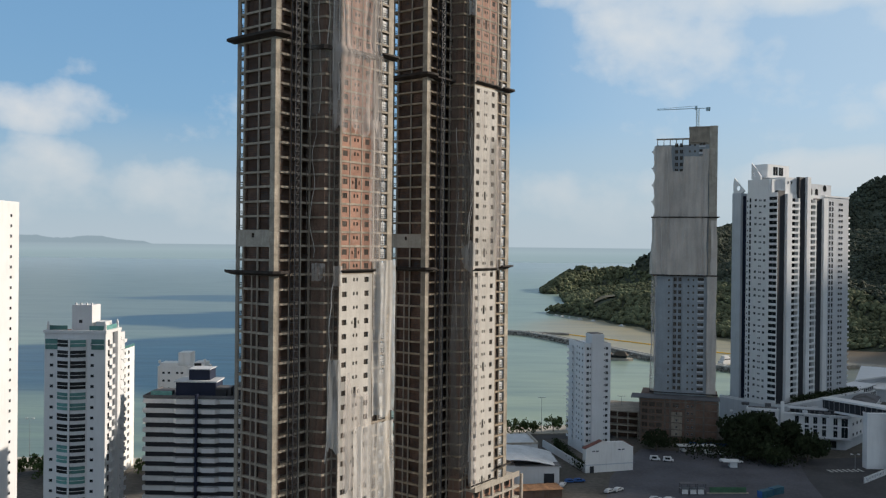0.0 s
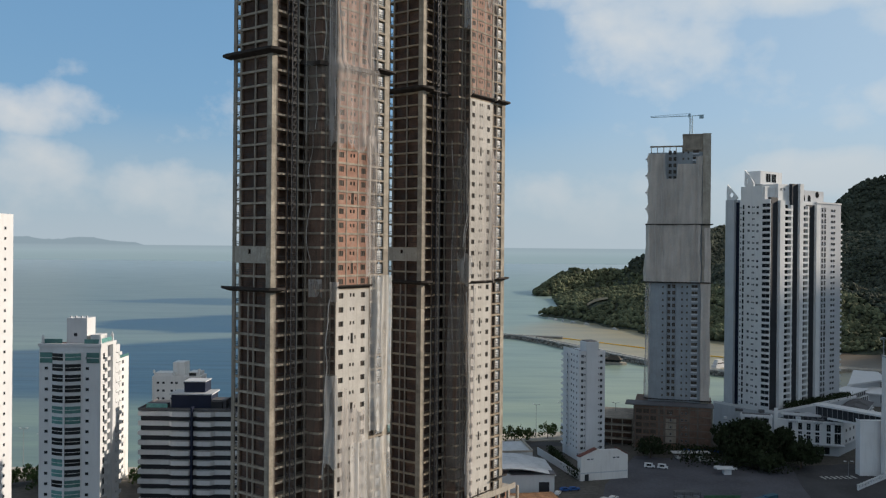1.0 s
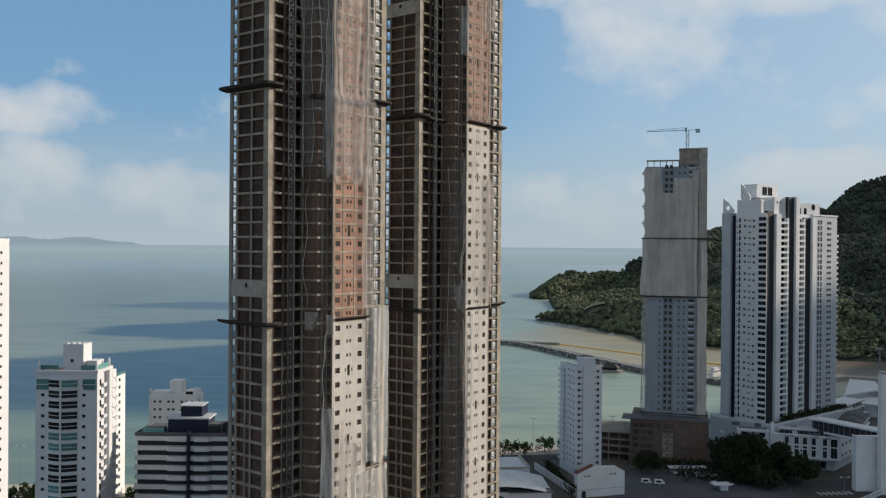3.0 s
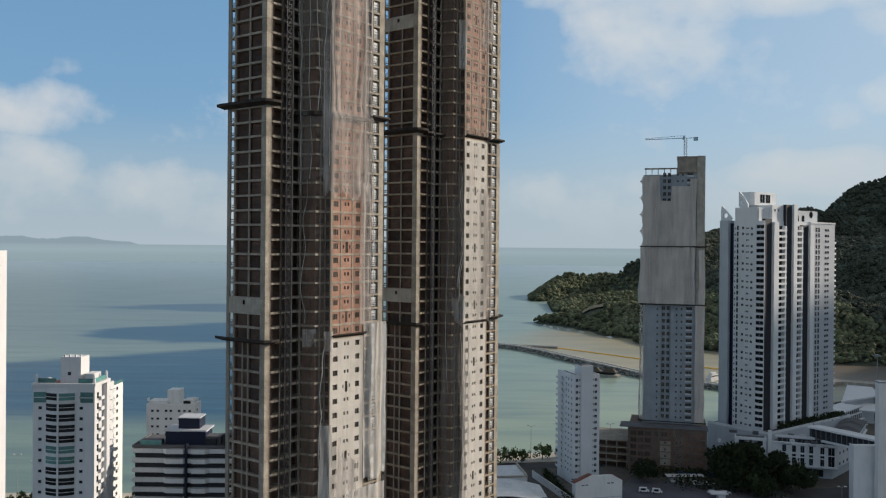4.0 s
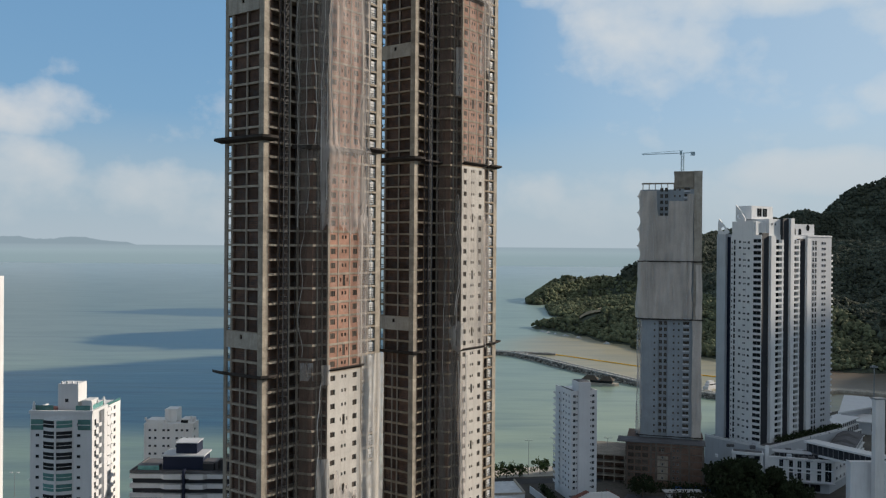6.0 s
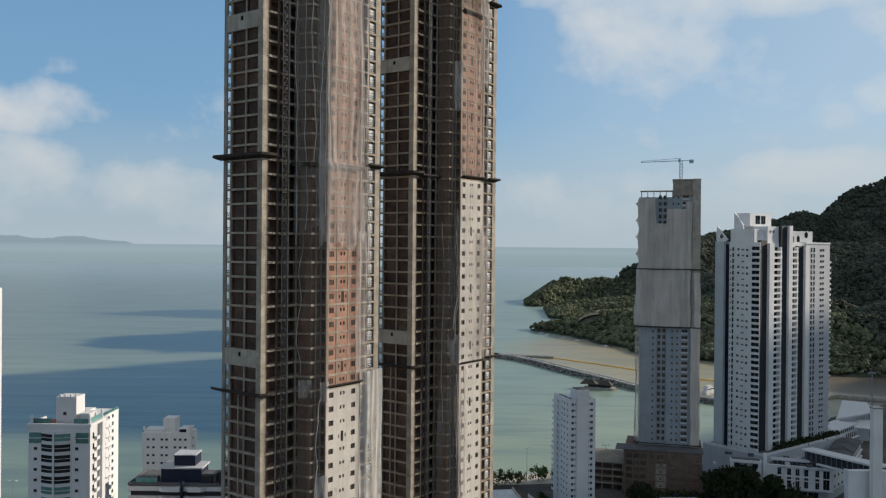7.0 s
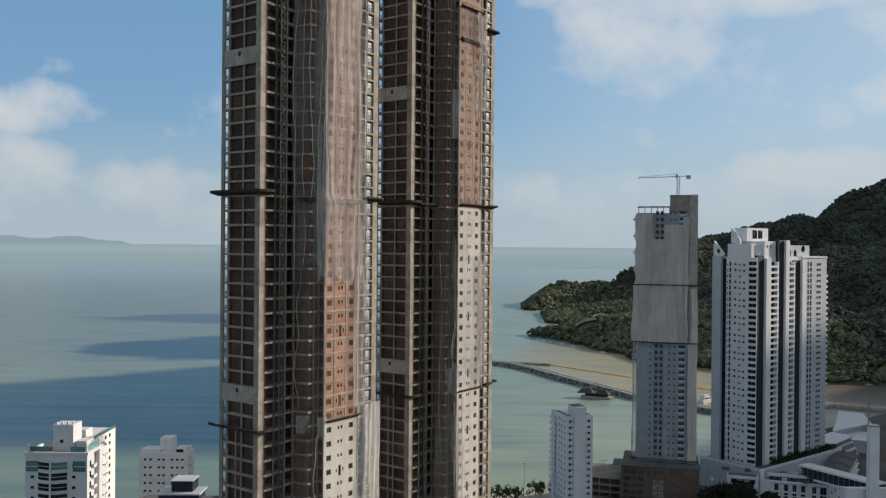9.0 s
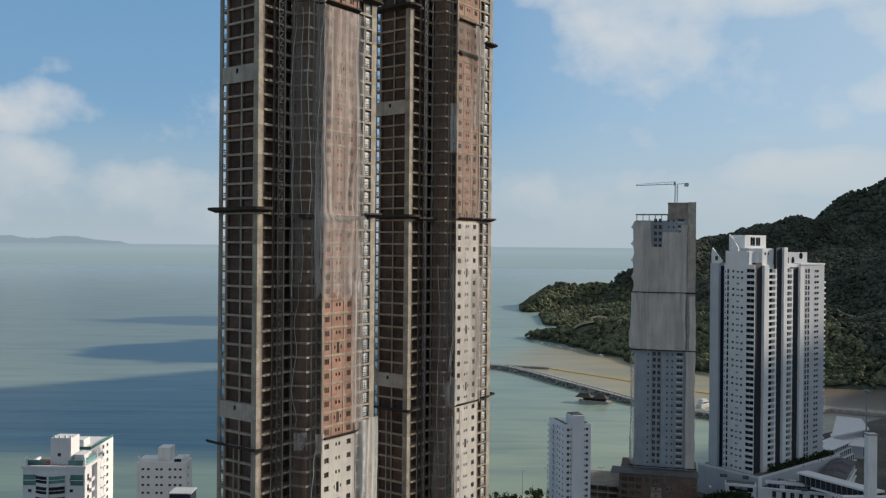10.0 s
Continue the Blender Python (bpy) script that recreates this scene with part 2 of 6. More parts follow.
SAND = material("beach_sand", (0.50, 0.46, 0.39), 0.95, 0.12, 0.1, 2.0)
EARTH = material("bare_earth", (0.30, 0.25, 0.17), 0.95, 0.25, 0.15, 1.0)
ROCK = material("breakwater_rock", (0.24, 0.23, 0.205), 0.95, 0.35, 0.6, 3.0, bump=0.5, island=0.6)
LEAF = material("tree_leaves", (0.055, 0.085, 0.028), 0.8, 0.45, 0.5, 3.0, spec=0.2, piece=0.2)
# darker copy of the leaves, shade included in the colour
LEAF_SHADED = material("shaded_leaves", (0.026, 0.036, 0.016), 0.8, 0.4, 0.5, 3.0, spec=0.15, piece=0.15)
WOODS = material("hill_woods", (0.056, 0.065, 0.052), 0.9, 0.5, 0.02, 0.25, island=0.45, spec=0.1, stain=(0.13, 0.14, 0.065), stain_amount=0.75)
# lightened copy of the woods, with sunlight put into the colour
SCRUB_LIT = material("sunlit_scrub", (0.098, 0.108, 0.062), 0.9, 0.5, 0.035, 0.25, island=0.45, spec=0.1, stain=(0.17, 0.17, 0.09), stain_amount=0.75)
BARK = material("bark", (0.10, 0.075, 0.055), 0.9, 0.2)
PAINT_LINE = material("road_paint", (0.5, 0.5, 0.48), 0.8, 0.15)
BLUE = material("blue_tarp", (0.03, 0.10, 0.30), 0.6, 0.2)

# ---- building helpers ----


def box(bm, x0, x1, y0, y1, z0, z1):
    v = [bm.verts.new((x, y, z)) for z in (z0, z1) for x, y in ((x0, y0), (x1, y0), (x1, y1), (x0, y1))]
    for f in ((3, 2, 1, 0), (4, 5, 6, 7), (0, 1, 5, 4), (1, 2, 6, 5), (2, 3, 7, 6), (3, 0, 4, 7)):
        bm.faces.new([v[i] for i in f])
    return bm


def boxes(*rows):
    bm = bmesh.new()
    for r in rows:
        box(bm, *r)
    return bm


def prism(bm, pts, z0, z1):
    """An upright prism over a polygon given anticlockwise."""
    lo, hi = [bm.verts.new((x, y, z0)) for x, y in pts], [bm.verts.new((x, y, z1)) for x, y in pts]
    n = len(pts)
    bm.faces.new(lo[::-1]), bm.faces.new(hi)
    for i in range(n):
        bm.faces.new((lo[i], lo[(i + 1) % n], hi[(i + 1) % n], hi[i]))
    return bm


def rod(bm, a, b, r, sides=5, r2=None):
    a, b = Vector(a), Vector(b)
    q = (b - a).to_track_quat("Z", "Y").to_matrix()
    ra, rb = [], []
    for i in range(sides):
        w = 2 * math.pi * i / sides
        o = q @ Vector((math.cos(w), math.sin(w), 0))
        ra.append(bm.verts.new(a + o * r)), rb.append(bm.verts.new(b + o * (r if r2 is None else r2)))
    for i in range(sides):
        j = (i + 1) % sides
        bm.faces.new((ra[i], ra[j], rb[j], rb[i]))
    bm.faces.new(ra[::-1]), bm.faces.new(rb)
    return bm


def as_mesh(name, bm, mat):
    me = bpy.data.meshes.new(name)
    bm.to_mesh(me)
    bm.free()
    me.materials.append(mat)
    return me


def thing(name, m, label, category, group="", kind=""):
    ob = new(name)
    ob.empty_display_size = 1
    ob.matrix_world = m
    return tagged(ob, label, category, group, kind)


def part(name, bm, mat, parent, label="", at=None):
    """One mesh object under a thing or a part; bm may be a mesh that is shared."""
    me = bm if isinstance(bm, bpy.types.Mesh) else as_mesh(name, bm, mat)
    ob = new(name, me)
    ob.parent = parent
    if at is not None:
        ob.matrix_basis = at if isinstance(at, Matrix) else Matrix.Translation(at)
    return tagged(ob, label)


def solo(name, bm, mat, label, category, group="", kind="", m=None):
    ob = new(name, as_mesh(name, bm, mat))
    if m is not None:
        ob.matrix_world = m
    return tagged(ob, label, category, group, kind)


# ---- sea, land, hill ----


def sea_material():
    m = bpy.data.materials.new("bay_water")
    m.use_nodes = True
    n, l = m.node_tree.nodes, m.node_tree.links
    b = n["Principled BSDF"]
    b.inputs["Roughness"].default_value = 0.3
    b.inputs["Specular IOR Level"].default_value = 0.10
    geo = n.new("ShaderNodeNewGeometry")
    sp = n.new("ShaderNodeSeparateXYZ")
    l.new(geo.outputs["Position"], sp.inputs[0])

    def noisy(scale, detail, stretch):
        mp = n.new("ShaderNodeMapping")
        mp.inputs["Scale"].default_value = stretch
        l.new(geo.outputs["Position"], mp.inputs[0])
        t = n.new("ShaderNodeTexNoise")
        t.inputs["Scale"].default_value, t.inputs["Detail"].default_value = scale, detail
        l.new(mp.outputs[0], t.inputs["Vector"])
        return t.outputs[0]

    def rng(v, lo, hi, a=0.0, c=1.0):
        r = n.new("ShaderNodeMapRange")
        r.interpolation_type = "SMOOTHSTEP"
        l.new(v, r.inputs[0])
        for i, q in enumerate((lo, hi, a, c)):
            r.inputs[i + 1].default_value = q
        return r.outputs[0]

    def calc(op, a, c):
        x = n.new("ShaderNodeMath")
        x.operation = op
        for i, v in enumerate((a, c)):
            if isinstance(v, (int, float)):
                x.inputs[i].default_value = v
            else:
                l.new(v, x.inputs[i])
        return x.outputs[0]

    def mix(f, a, c):
        x = n.new("ShaderNodeMix")
        x.data_type = "RGBA"
        for s, v in ((x.inputs["Factor"], f), (x.inputs[6], a), (x.inputs[7], c)):
            if isinstance(v, (int, float)):
                s.default_value = v
            elif isinstance(v, tuple):
                s.default_value = (*v, 1)
            else:
                l.new(v, s)
        return x.outputs[2]

    X, Y = sp.outputs[0], sp.outputs[1]
    # green shallows, deeper blue patches drifting out from the shore, brown river water by the headland
    drift = calc("MULTIPLY", calc("SUBTRACT", noisy(0.0045, 8, (0.45, 1.5, 1)), 0.5), 130.0)
    YD = calc("ADD", Y, drift)
    col = mix(rng(Y, 400, 900), (0.29, 0.355, 0.255), (0.25, 0.33, 0.275))
    col = mix(calc("MULTIPLY", rng(X, 30, -120), rng(Y, 900, 500)), col, (0.195, 0.265, 0.215))
    col = mix(calc("MULTIPLY", rng(X, 20, -260), rng(Y, 600, 1000)), col, (0.20, 0.255, 0.24))
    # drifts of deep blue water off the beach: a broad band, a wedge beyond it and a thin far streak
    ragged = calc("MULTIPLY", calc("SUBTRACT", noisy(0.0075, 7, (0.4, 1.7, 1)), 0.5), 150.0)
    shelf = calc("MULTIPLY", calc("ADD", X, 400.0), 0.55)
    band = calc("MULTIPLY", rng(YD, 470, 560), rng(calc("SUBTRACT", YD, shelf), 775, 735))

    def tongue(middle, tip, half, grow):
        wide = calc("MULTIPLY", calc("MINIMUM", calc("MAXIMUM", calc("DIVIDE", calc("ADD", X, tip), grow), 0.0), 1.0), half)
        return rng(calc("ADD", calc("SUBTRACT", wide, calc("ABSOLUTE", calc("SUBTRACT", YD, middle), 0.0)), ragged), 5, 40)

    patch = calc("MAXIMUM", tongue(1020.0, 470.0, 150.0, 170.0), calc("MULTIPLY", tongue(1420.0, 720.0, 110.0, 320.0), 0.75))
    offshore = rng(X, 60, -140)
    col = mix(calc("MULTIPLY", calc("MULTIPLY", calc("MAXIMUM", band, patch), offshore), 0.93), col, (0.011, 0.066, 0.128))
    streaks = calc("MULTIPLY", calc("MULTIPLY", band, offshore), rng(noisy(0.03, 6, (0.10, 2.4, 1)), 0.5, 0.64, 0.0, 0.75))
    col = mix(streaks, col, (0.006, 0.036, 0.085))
    # distance haze painted in: far water fades to pale blue-grey
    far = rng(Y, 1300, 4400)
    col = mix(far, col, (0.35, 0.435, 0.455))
    # the river's plume lies behind the breakwater: a slanted band
    side = calc("ADD", calc("MULTIPLY", X, 1.86), Y)
    plume = calc("MULTIPLY", rng(side, 1005, 1030), rng(calc("SUBTRACT", Y, X), 1010, 900))
    plume = calc("MULTIPLY", plume, rng(X, 30, 125))
    col = mix(plume, col, (0.34, 0.295, 0.175))
    # river mouth is muddy brown, darkened further for the hill's shade
    col = mix(calc("MULTIPLY", rng(X, 285, 330), calc("MULTIPLY", rng(Y, 560, 600), rng(Y, 960, 860))), col, (0.17, 0.13, 0.095))
    col = mix(calc("MULTIPLY", calc("MULTIPLY", band, offshore), rng(noisy(0.022, 5, (0.3, 2.6, 1)), 0.52, 0.7, 0.0, 0.5)), col, (0.085, 0.17, 0.215))
    col = mix(rng(noisy(0.05, 5, (0.3, 1.6, 1)), 0.42, 0.72, 0.0, 0.22), col, (0.05, 0.10, 0.13))
    col = mix(rng(noisy(0.02, 6, (0.35, 1.6, 1)), 0.35, 0.75, 0.0, 0.34), col, (0.06, 0.11, 0.13))
    l.new(col, b.inputs["Base Color"])
    bp = n.new("ShaderNodeBump")
    bp.inputs["Strength"].default_value, bp.inputs["Distance"].default_value = 0.35, 0.6
    l.new(noisy(0.09, 5, (0.45, 1.5, 1)), bp.inputs["Height"])
    l.new(bp.outputs[0], b.inputs["Normal"])
    return m


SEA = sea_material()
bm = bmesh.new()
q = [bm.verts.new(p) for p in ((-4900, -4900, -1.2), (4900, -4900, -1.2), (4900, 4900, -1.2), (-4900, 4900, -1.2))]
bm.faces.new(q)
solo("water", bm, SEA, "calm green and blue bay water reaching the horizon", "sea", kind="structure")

SHORE = [(-900, 300), (-420, 318), (-250, 340), (-185, 350), (-134, 352), (-60, 385), (0, 418), (25, 426), (55, 431), (85, 437), (112, 448), (150, 462), (190, 482), (225, 520), (262, 585), (330, 640), (460, 690), (900, 760)]


def slab_sheet(pts, z0, z1):
    return prism(bmesh.new(), pts, z0, z1)


land = [(-900, -600), (900, -600)] + SHORE[::-1]
solo("ground", slab_sheet(land, -6, 0.0), GROUND, "dark built-up town ground behind the beach", "ground", kind="structure")
inner = [(x, y - 13) for x, y in SHORE[:10]]
solo("beach", slab_sheet([(x, y) for x, y in inner] + [(x, y + 5) for x, y in SHORE[:10]][::-1], -1.4, 0.12), SAND, "pale strip of beach sand along the bay", "beach", kind="structure")


# peaks beyond the right edge of view are raised to shade the slopes
RIDGES = (
    ((200, 1400, 9, 34), (235, 1560, 14, 60), (300, 1500, 22, 130), (400, 1480, 40, 180)),
    ((172, 1668, 3, 22), (198, 1720, 18, 42), (222, 1780, 32, 62), (262, 1850, 45, 85), (362, 1880, 45, 100)),
    ((136, 1192, 8, 22), (190, 1170, 22, 52), (250, 1130, 32, 92), (300, 1075, 38, 125), (420, 1050, 62, 170)),
    ((364, 1800, 48, 24), (376, 1800, 68, 50), (420, 1810, 84, 90), (560, 2000, 112, 170), (757, 2400, 158, 230), (860, 2300, 184, 300), (935, 2250, 212, 300), (1010, 2230, 200, 300)),
    ((985, 2190, 190, 180), (1080, 2250, 276, 220), (1175, 2250, 312, 300), (1500, 2400, 440, 380), (1700, 2600, 460, 500)),
    ((275, 960, 12, 75), (420, 930, 46, 154), (700, 900, 90, 270), (1050, 900, 290, 400)),
    # unseen ridge, heights set so its shade falls on mall and street
    ((880, 900, 240, 220), (822, 690, 345, 230), (812, 575, 268, 240), (830, 390, 285, 280), (860, 100, 220, 260)),
    ((660, 1500, 110, 330), (900, 1500, 150, 600), (1300, 1500, 400, 560)))


def hill_height(x, y):
    """The wooded headland and the mountain behind it, as ridges with falling flanks."""
    h = 0.0
    for ridge in RIDGES:
        for (x0, y0, h0, w0), (x1, y1, h1, w1) in zip(ridge, ridge[1:]):
            vx, vy = x1 - x0, y1 - y0
            t = max(0.0, min(1.0, ((x - x0) * vx + (y - y0) * vy) / (vx * vx + vy * vy)))
            d = math.hypot(x - x0 - t * vx, y - y0 - t * vy)
            w, top = w0 + (w1 - w0) * t, h0 + (h1 - h0) * t
            if d < w:
                h = max(h, top * (1 - (d / w) ** 1.35))
    return h + (noise.noise((x * 0.012, y * 0.012, 3.0)) * 10 + noise.noise((x * 0.035, y * 0.035, 7.0)) * 4) * min(1.0, h / 40)


xs, ys = np.arange(70, 1900, 15.0), np.arange(-200, 2800, 15.0)
verts, faces, index = [], [], {}
for i, x in enumerate(xs):
    for j, y in enumerate(ys):
        index[i, j] = len(verts)
        verts.append((float(x), float(y), hill_height(float(x), float(y)) - 2.5))
for i in range(len(xs) - 1):
    for j in range(len(ys) - 1):
        f = (index[i, j], index[i + 1, j], index[i + 1, j + 1], index[i, j + 1])
        if max(verts[k][2] for k in f) > -2.4:
            faces.append(f)
me = bpy.data.meshes.new("hill")
me.from_pydata(verts, [], faces)
me.materials.append(WOODS)
tagged(new("hill", me), "steep green headland running out into the bay", "hill", kind="structure")

# woods: many uneven crowns in one mesh
rng_ = random.Random(5)
seed_bm = bmesh.new()
bmesh.ops.create_icosphere(seed_bm, subdivisions=1, radius=1.0)
ball_v = np.array([v.co[:] for v in seed_bm.verts])
ball_f = np.array([[v.index for v in f.verts] for f in seed_bm.faces])
seed_bm.free()
crown_spots = []
CUTS = ((192, 1152), (262, 1420))     # bare road cuts in the scrub
while len(crown_spots) < 42000:
    y = rng_.uniform(640, 2560)
    x = y * rng_.uniform(0.075, 0.58)
    h = hill_height(x, y)
    if h > 1.5 and (y < 1500 or rng_.random() < 0.85) and not any(abs(x - u) < 16 and -9 < v - y < 26 for u, v in CUTS):
        crown_spots.append((x, y, h))
jit = np.random.RandomState(3)


def canopy(name, spots, mat, label, category):
    vv, ff = [], []
    for k, (x, y, h) in enumerate(spots):
        r = rng_.uniform(1.7, 3.9) * (1 + max(0.0, y - 1200) / 2200)
        v = ball_v * (1 + jit.uniform(-0.34, 0.34, (len(ball_v), 1)))
        v = v * np.array([r, r, r * rng_.uniform(0.75, 1.25)]) + np.array([x, y, h + r * 0.25])
        vv.append(v), ff.append(ball_f + k * len(ball_v))
    me = bpy.data.meshes.new(name)
    me.from_pydata(np.concatenate(vv).tolist(), [], np.concatenate(ff).tolist())
    me.materials.append(mat)
    tagged(new(name, me), label, category, kind="stuff")


# headland scrub carries painted sunlight in its paler colour; forest clothes the mountain
canopy("woods", [q for q in crown_spots if q[2] >= 52 or q[0] > 420], WOODS, "dense dark green forest covering the mountain", "forest")
canopy("scrub", [q for q in crown_spots if q[2] < 52 and q[0] <= 420], SCRUB_LIT, "green coastal trees and scrub on the headland", "scrub")

for u, v in CUTS:
    bm, line = bmesh.new(), []
    for i in range(6):
        x = u - 14 + 5.5 * i
        y = v + 5 * math.sin(i * 0.7)
        h = hill_height(x, y)
        line.append([bm.verts.new(p) for p in ((x, y - 5, h - 0.5), (x, y - 2, h + 0.6), (x, y + 2, h + 2.6 - 0.5 * abs(i - 2.5)), (x, y + 6, h + 0.5))])
    for a, b in zip(line, line[1:]):
        for j in range(3):
            bm.faces.new((a[j], b[j], b[j + 1], a[j + 1]))
    solo("road_cut", bm, EARTH, "bare sandy road cut on the wooded headland", "road cut", kind="structure")

# ---- the twin towers under construction ----
PITCH, BASE = 3.081, 1.2          # floor to floor; the middle of floor slab k lies at BASE + PITCH * k
LOW, TOP = 5, 67                  # first and last floor slab above the podium
TURN_T = 54.0                     # bearing of the long faces
OUT, STEP, LONG, DEEP = -4.85, 14.2, 31.5, 12.2
BAY, NOOK, NOOK_Y, WALL_END = 10.2, 11.0, -3.4, 24.9   # end of the open bay, the nook beside it, end of the long wall


def level(k):
    return BASE + PITCH * k


SLAB = as_mesh("floor_slab", prism(bmesh.new(), [(0.12, 0.12), (BAY, 0.12), (NOOK, NOOK_Y), (STEP + 0.05, NOOK_Y), (STEP + 0.05, OUT + 0.03), (LONG - 0.1, OUT + 0.03), (LONG - 0.1, DEEP - 0.1), (0.12, DEEP - 0.1)], -0.23, 0.23), SLAB_EDGE)

SLAB_REAR = SLAB.copy()
SLAB_REAR.materials[0] = SLAB_BROWN


def pierced(x0, x1, z0, z1, holes, y0, y1):
    """A wall in the plane of x and z with square holes (x0, x1, z0, z1), sorted by x and not overlapping in x."""
    bm = bmesh.new()
    x = x0
    for a, b, c, d in holes:
        box(bm, x, a, y0, y1, z0, z1)
        if c > z0:
            box(bm, a, b, y0, y1, z0, c)
        box(bm, a, b, y0, y1, d, z1)
        x = b
    box(bm, x, x1, y0, y1, z0, z1)
    return bm


HOLES = [(15.15, 16.65, 1.2, 2.4), (18.65, 19.2, 1.5, 2.25), (19.65, 20.2, 1.5, 2.25), (22.3, 23.7, 1.2, 2.4)]
HOLES_SLOT = [(15.15, 16.65, 1.2, 2.4), (18.2, 18.6, 1.3, 2.1), (19.0, 19.85, 0.4, 2.75), (20.25, 20.65, 1.3, 2.1), (22.3, 23.7, 1.2, 2.4)]
BRICKWALL = as_mesh("brick_wall", pierced(STEP + 0.55, WALL_END, 0.23, PITCH - 0.23, HOLES, OUT + 0.16, OUT + 0.36), BRICK)
BRICKWALL_SLOT = as_mesh("brick_wall", pierced(STEP + 0.55, WALL_END, 0.23, PITCH - 0.23, HOLES_SLOT, OUT + 0.16, OUT + 0.36), BRICK)
PLASTERWALL = as_mesh("plaster_wall", pierced(STEP + 0.1, WALL_END, -0.02, PITCH - 0.02, HOLES, OUT - 0.02, OUT + 0.30), PLASTER)
PLASTERWALL_SLOT = as_mesh("plaster_wall", pierced(STEP + 0.1, WALL_END, -0.02, PITCH - 0.02, HOLES_SLOT, OUT - 0.02, OUT + 0.30), PLASTER)
# return wall takes a darker brick, painting in the nook's shade
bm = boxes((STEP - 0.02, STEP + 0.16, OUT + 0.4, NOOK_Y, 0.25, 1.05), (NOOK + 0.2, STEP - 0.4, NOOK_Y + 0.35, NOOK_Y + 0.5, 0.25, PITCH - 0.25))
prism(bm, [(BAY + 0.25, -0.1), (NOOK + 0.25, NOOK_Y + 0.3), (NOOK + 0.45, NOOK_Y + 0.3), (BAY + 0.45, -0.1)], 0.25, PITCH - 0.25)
RETURNWALL = as_mesh("return_wall", bm, DARK_BRICK)


PILLAR_MESH = as_mesh("column", boxes((0, 1.45, 0, 1.5, -0.22, PITCH - 0.24)), PILLAR)
PILLAR_FAR = as_mesh("column", boxes((29.85, LONG, OUT, OUT + 1.2, -0.22, PITCH - 0.24)), PILLAR)
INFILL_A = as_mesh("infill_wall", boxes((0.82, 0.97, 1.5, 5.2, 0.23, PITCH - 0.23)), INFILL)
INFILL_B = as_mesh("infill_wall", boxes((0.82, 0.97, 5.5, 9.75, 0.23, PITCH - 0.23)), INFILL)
# balcony door at the far end of the long face: a pale leaf, its frame and rails in front
DOOR_LEAF = as_mesh("balcony_door", boxes((28.05, 29.7, OUT + 0.36, OUT + 0.44, 0.4, 2.45)), DOOR_PAINT)
DOOR_RAIL = as_mesh("railing", boxes((27.5, 29.8, OUT + 0.2, OUT + 0.25, 1.15, 1.23), (27.5, 29.8, OUT + 0.2, OUT + 0.25, 0.72, 0.78), (27.5, 29.8, OUT + 0.2, OUT + 0.25, 1.75, 1.81), (28.6, 28.67, OUT + 0.2, OUT + 0.25, 0.23, 1.15), (27.46, 28.05, OUT + 0.6, OUT + 0.7, 0.23, 2.84)), STEEL)


# closes the unglazed hole with a dark sheet in place of shade
def pane_mesh(w, h):
    bm = boxes((-w / 2, w / 2, 0.0, 0.03, 0, h), (-w / 2, -w / 2 + 0.06, -0.05, 0.0, 0, h), (w / 2 - 0.06, w / 2, -0.05, 0.0, 0, h), (-0.03, 0.03, -0.05, 0.0, 0, h))
    return as_mesh("window", bm, OPENING)


PANE_BIG, PANE_BIG2, PANE_SMALL, PANE_TALL = pane_mesh(1.5, 1.2), pane_mesh(1.4, 1.2), pane_mesh(0.55, 0.75), pane_mesh(0.85, 2.35)


def guard():
    bm = bmesh.new()
    for z in (0.75, 1.2):
        for a, b in (((0.3, 9.9), (0.3, 11.3)), ((1.6, 0.35), (BAY, 0.35)), ((25.6, OUT + 0.3), (29.8, OUT + 0.3)), ((NOOK + 0.2, NOOK_Y + 0.15), (STEP - 0.3, NOOK_Y + 0.15)), ((LONG - 0.3, OUT + 0.3), (LONG - 0.3, 5.0)), ((0.3, DEEP - 0.3), (4.0, DEEP - 0.3))):
            rod(bm, (*a, z), (*b, z), 0.045, 4)
    for z in (0.5, 0.95, 1.4, 1.85):
        rod(bm, (0.5, 1.5, z), (0.5, 9.5, z), 0.035, 4)
    for z in (0.6, 0.9, 1.2, 1.5):
        rod(bm, (STEP + 0.05, OUT + 0.3, z + 0.5), (STEP + 0.05, NOOK_Y, z + 0.5), 0.05, 4)
    for x, y in ((0.3, 10.3), (0.3, 10.65), (0.3, 11.0)):
        rod(bm, (x, y, 0.27), (x, y, 1.25), 0.04, 4)
    return as_mesh("guard_rail", bm, STEEL)


GUARD = guard()


def tray(bm, pts, z, out=2.0, lift=0.7, thick=0.38):
    """A safety tray along a line of (x, y, nx, ny): planks that slope up and outwards, with a kerb board."""
    rows = []
    for x, y, nx, ny in pts:
        rows.append([bm.verts.new((x + nx * o, y + ny * o, zz)) for o, zz in ((0.0, z), (out, z + lift), (out, z + lift + thick), (0.0, z + thick))])
    for a, b in zip(rows, rows[1:]):
        for i in range(4):
            j = (i + 1) % 4
            bm.faces.new((a[i], a[j], b[j], b[i]))
    bm.faces.new(rows[0][::-1]), bm.faces.new(rows[-1])
    bmesh.ops.recalc_face_normals(bm, faces=bm.faces)
    return bm


def run(p, q, n, nx, ny):
    return [(p[0] + (q[0] - p[0]) * i / n, p[1] + (q[1] - p[1]) * i / n, nx, ny) for i in range(n + 1)]


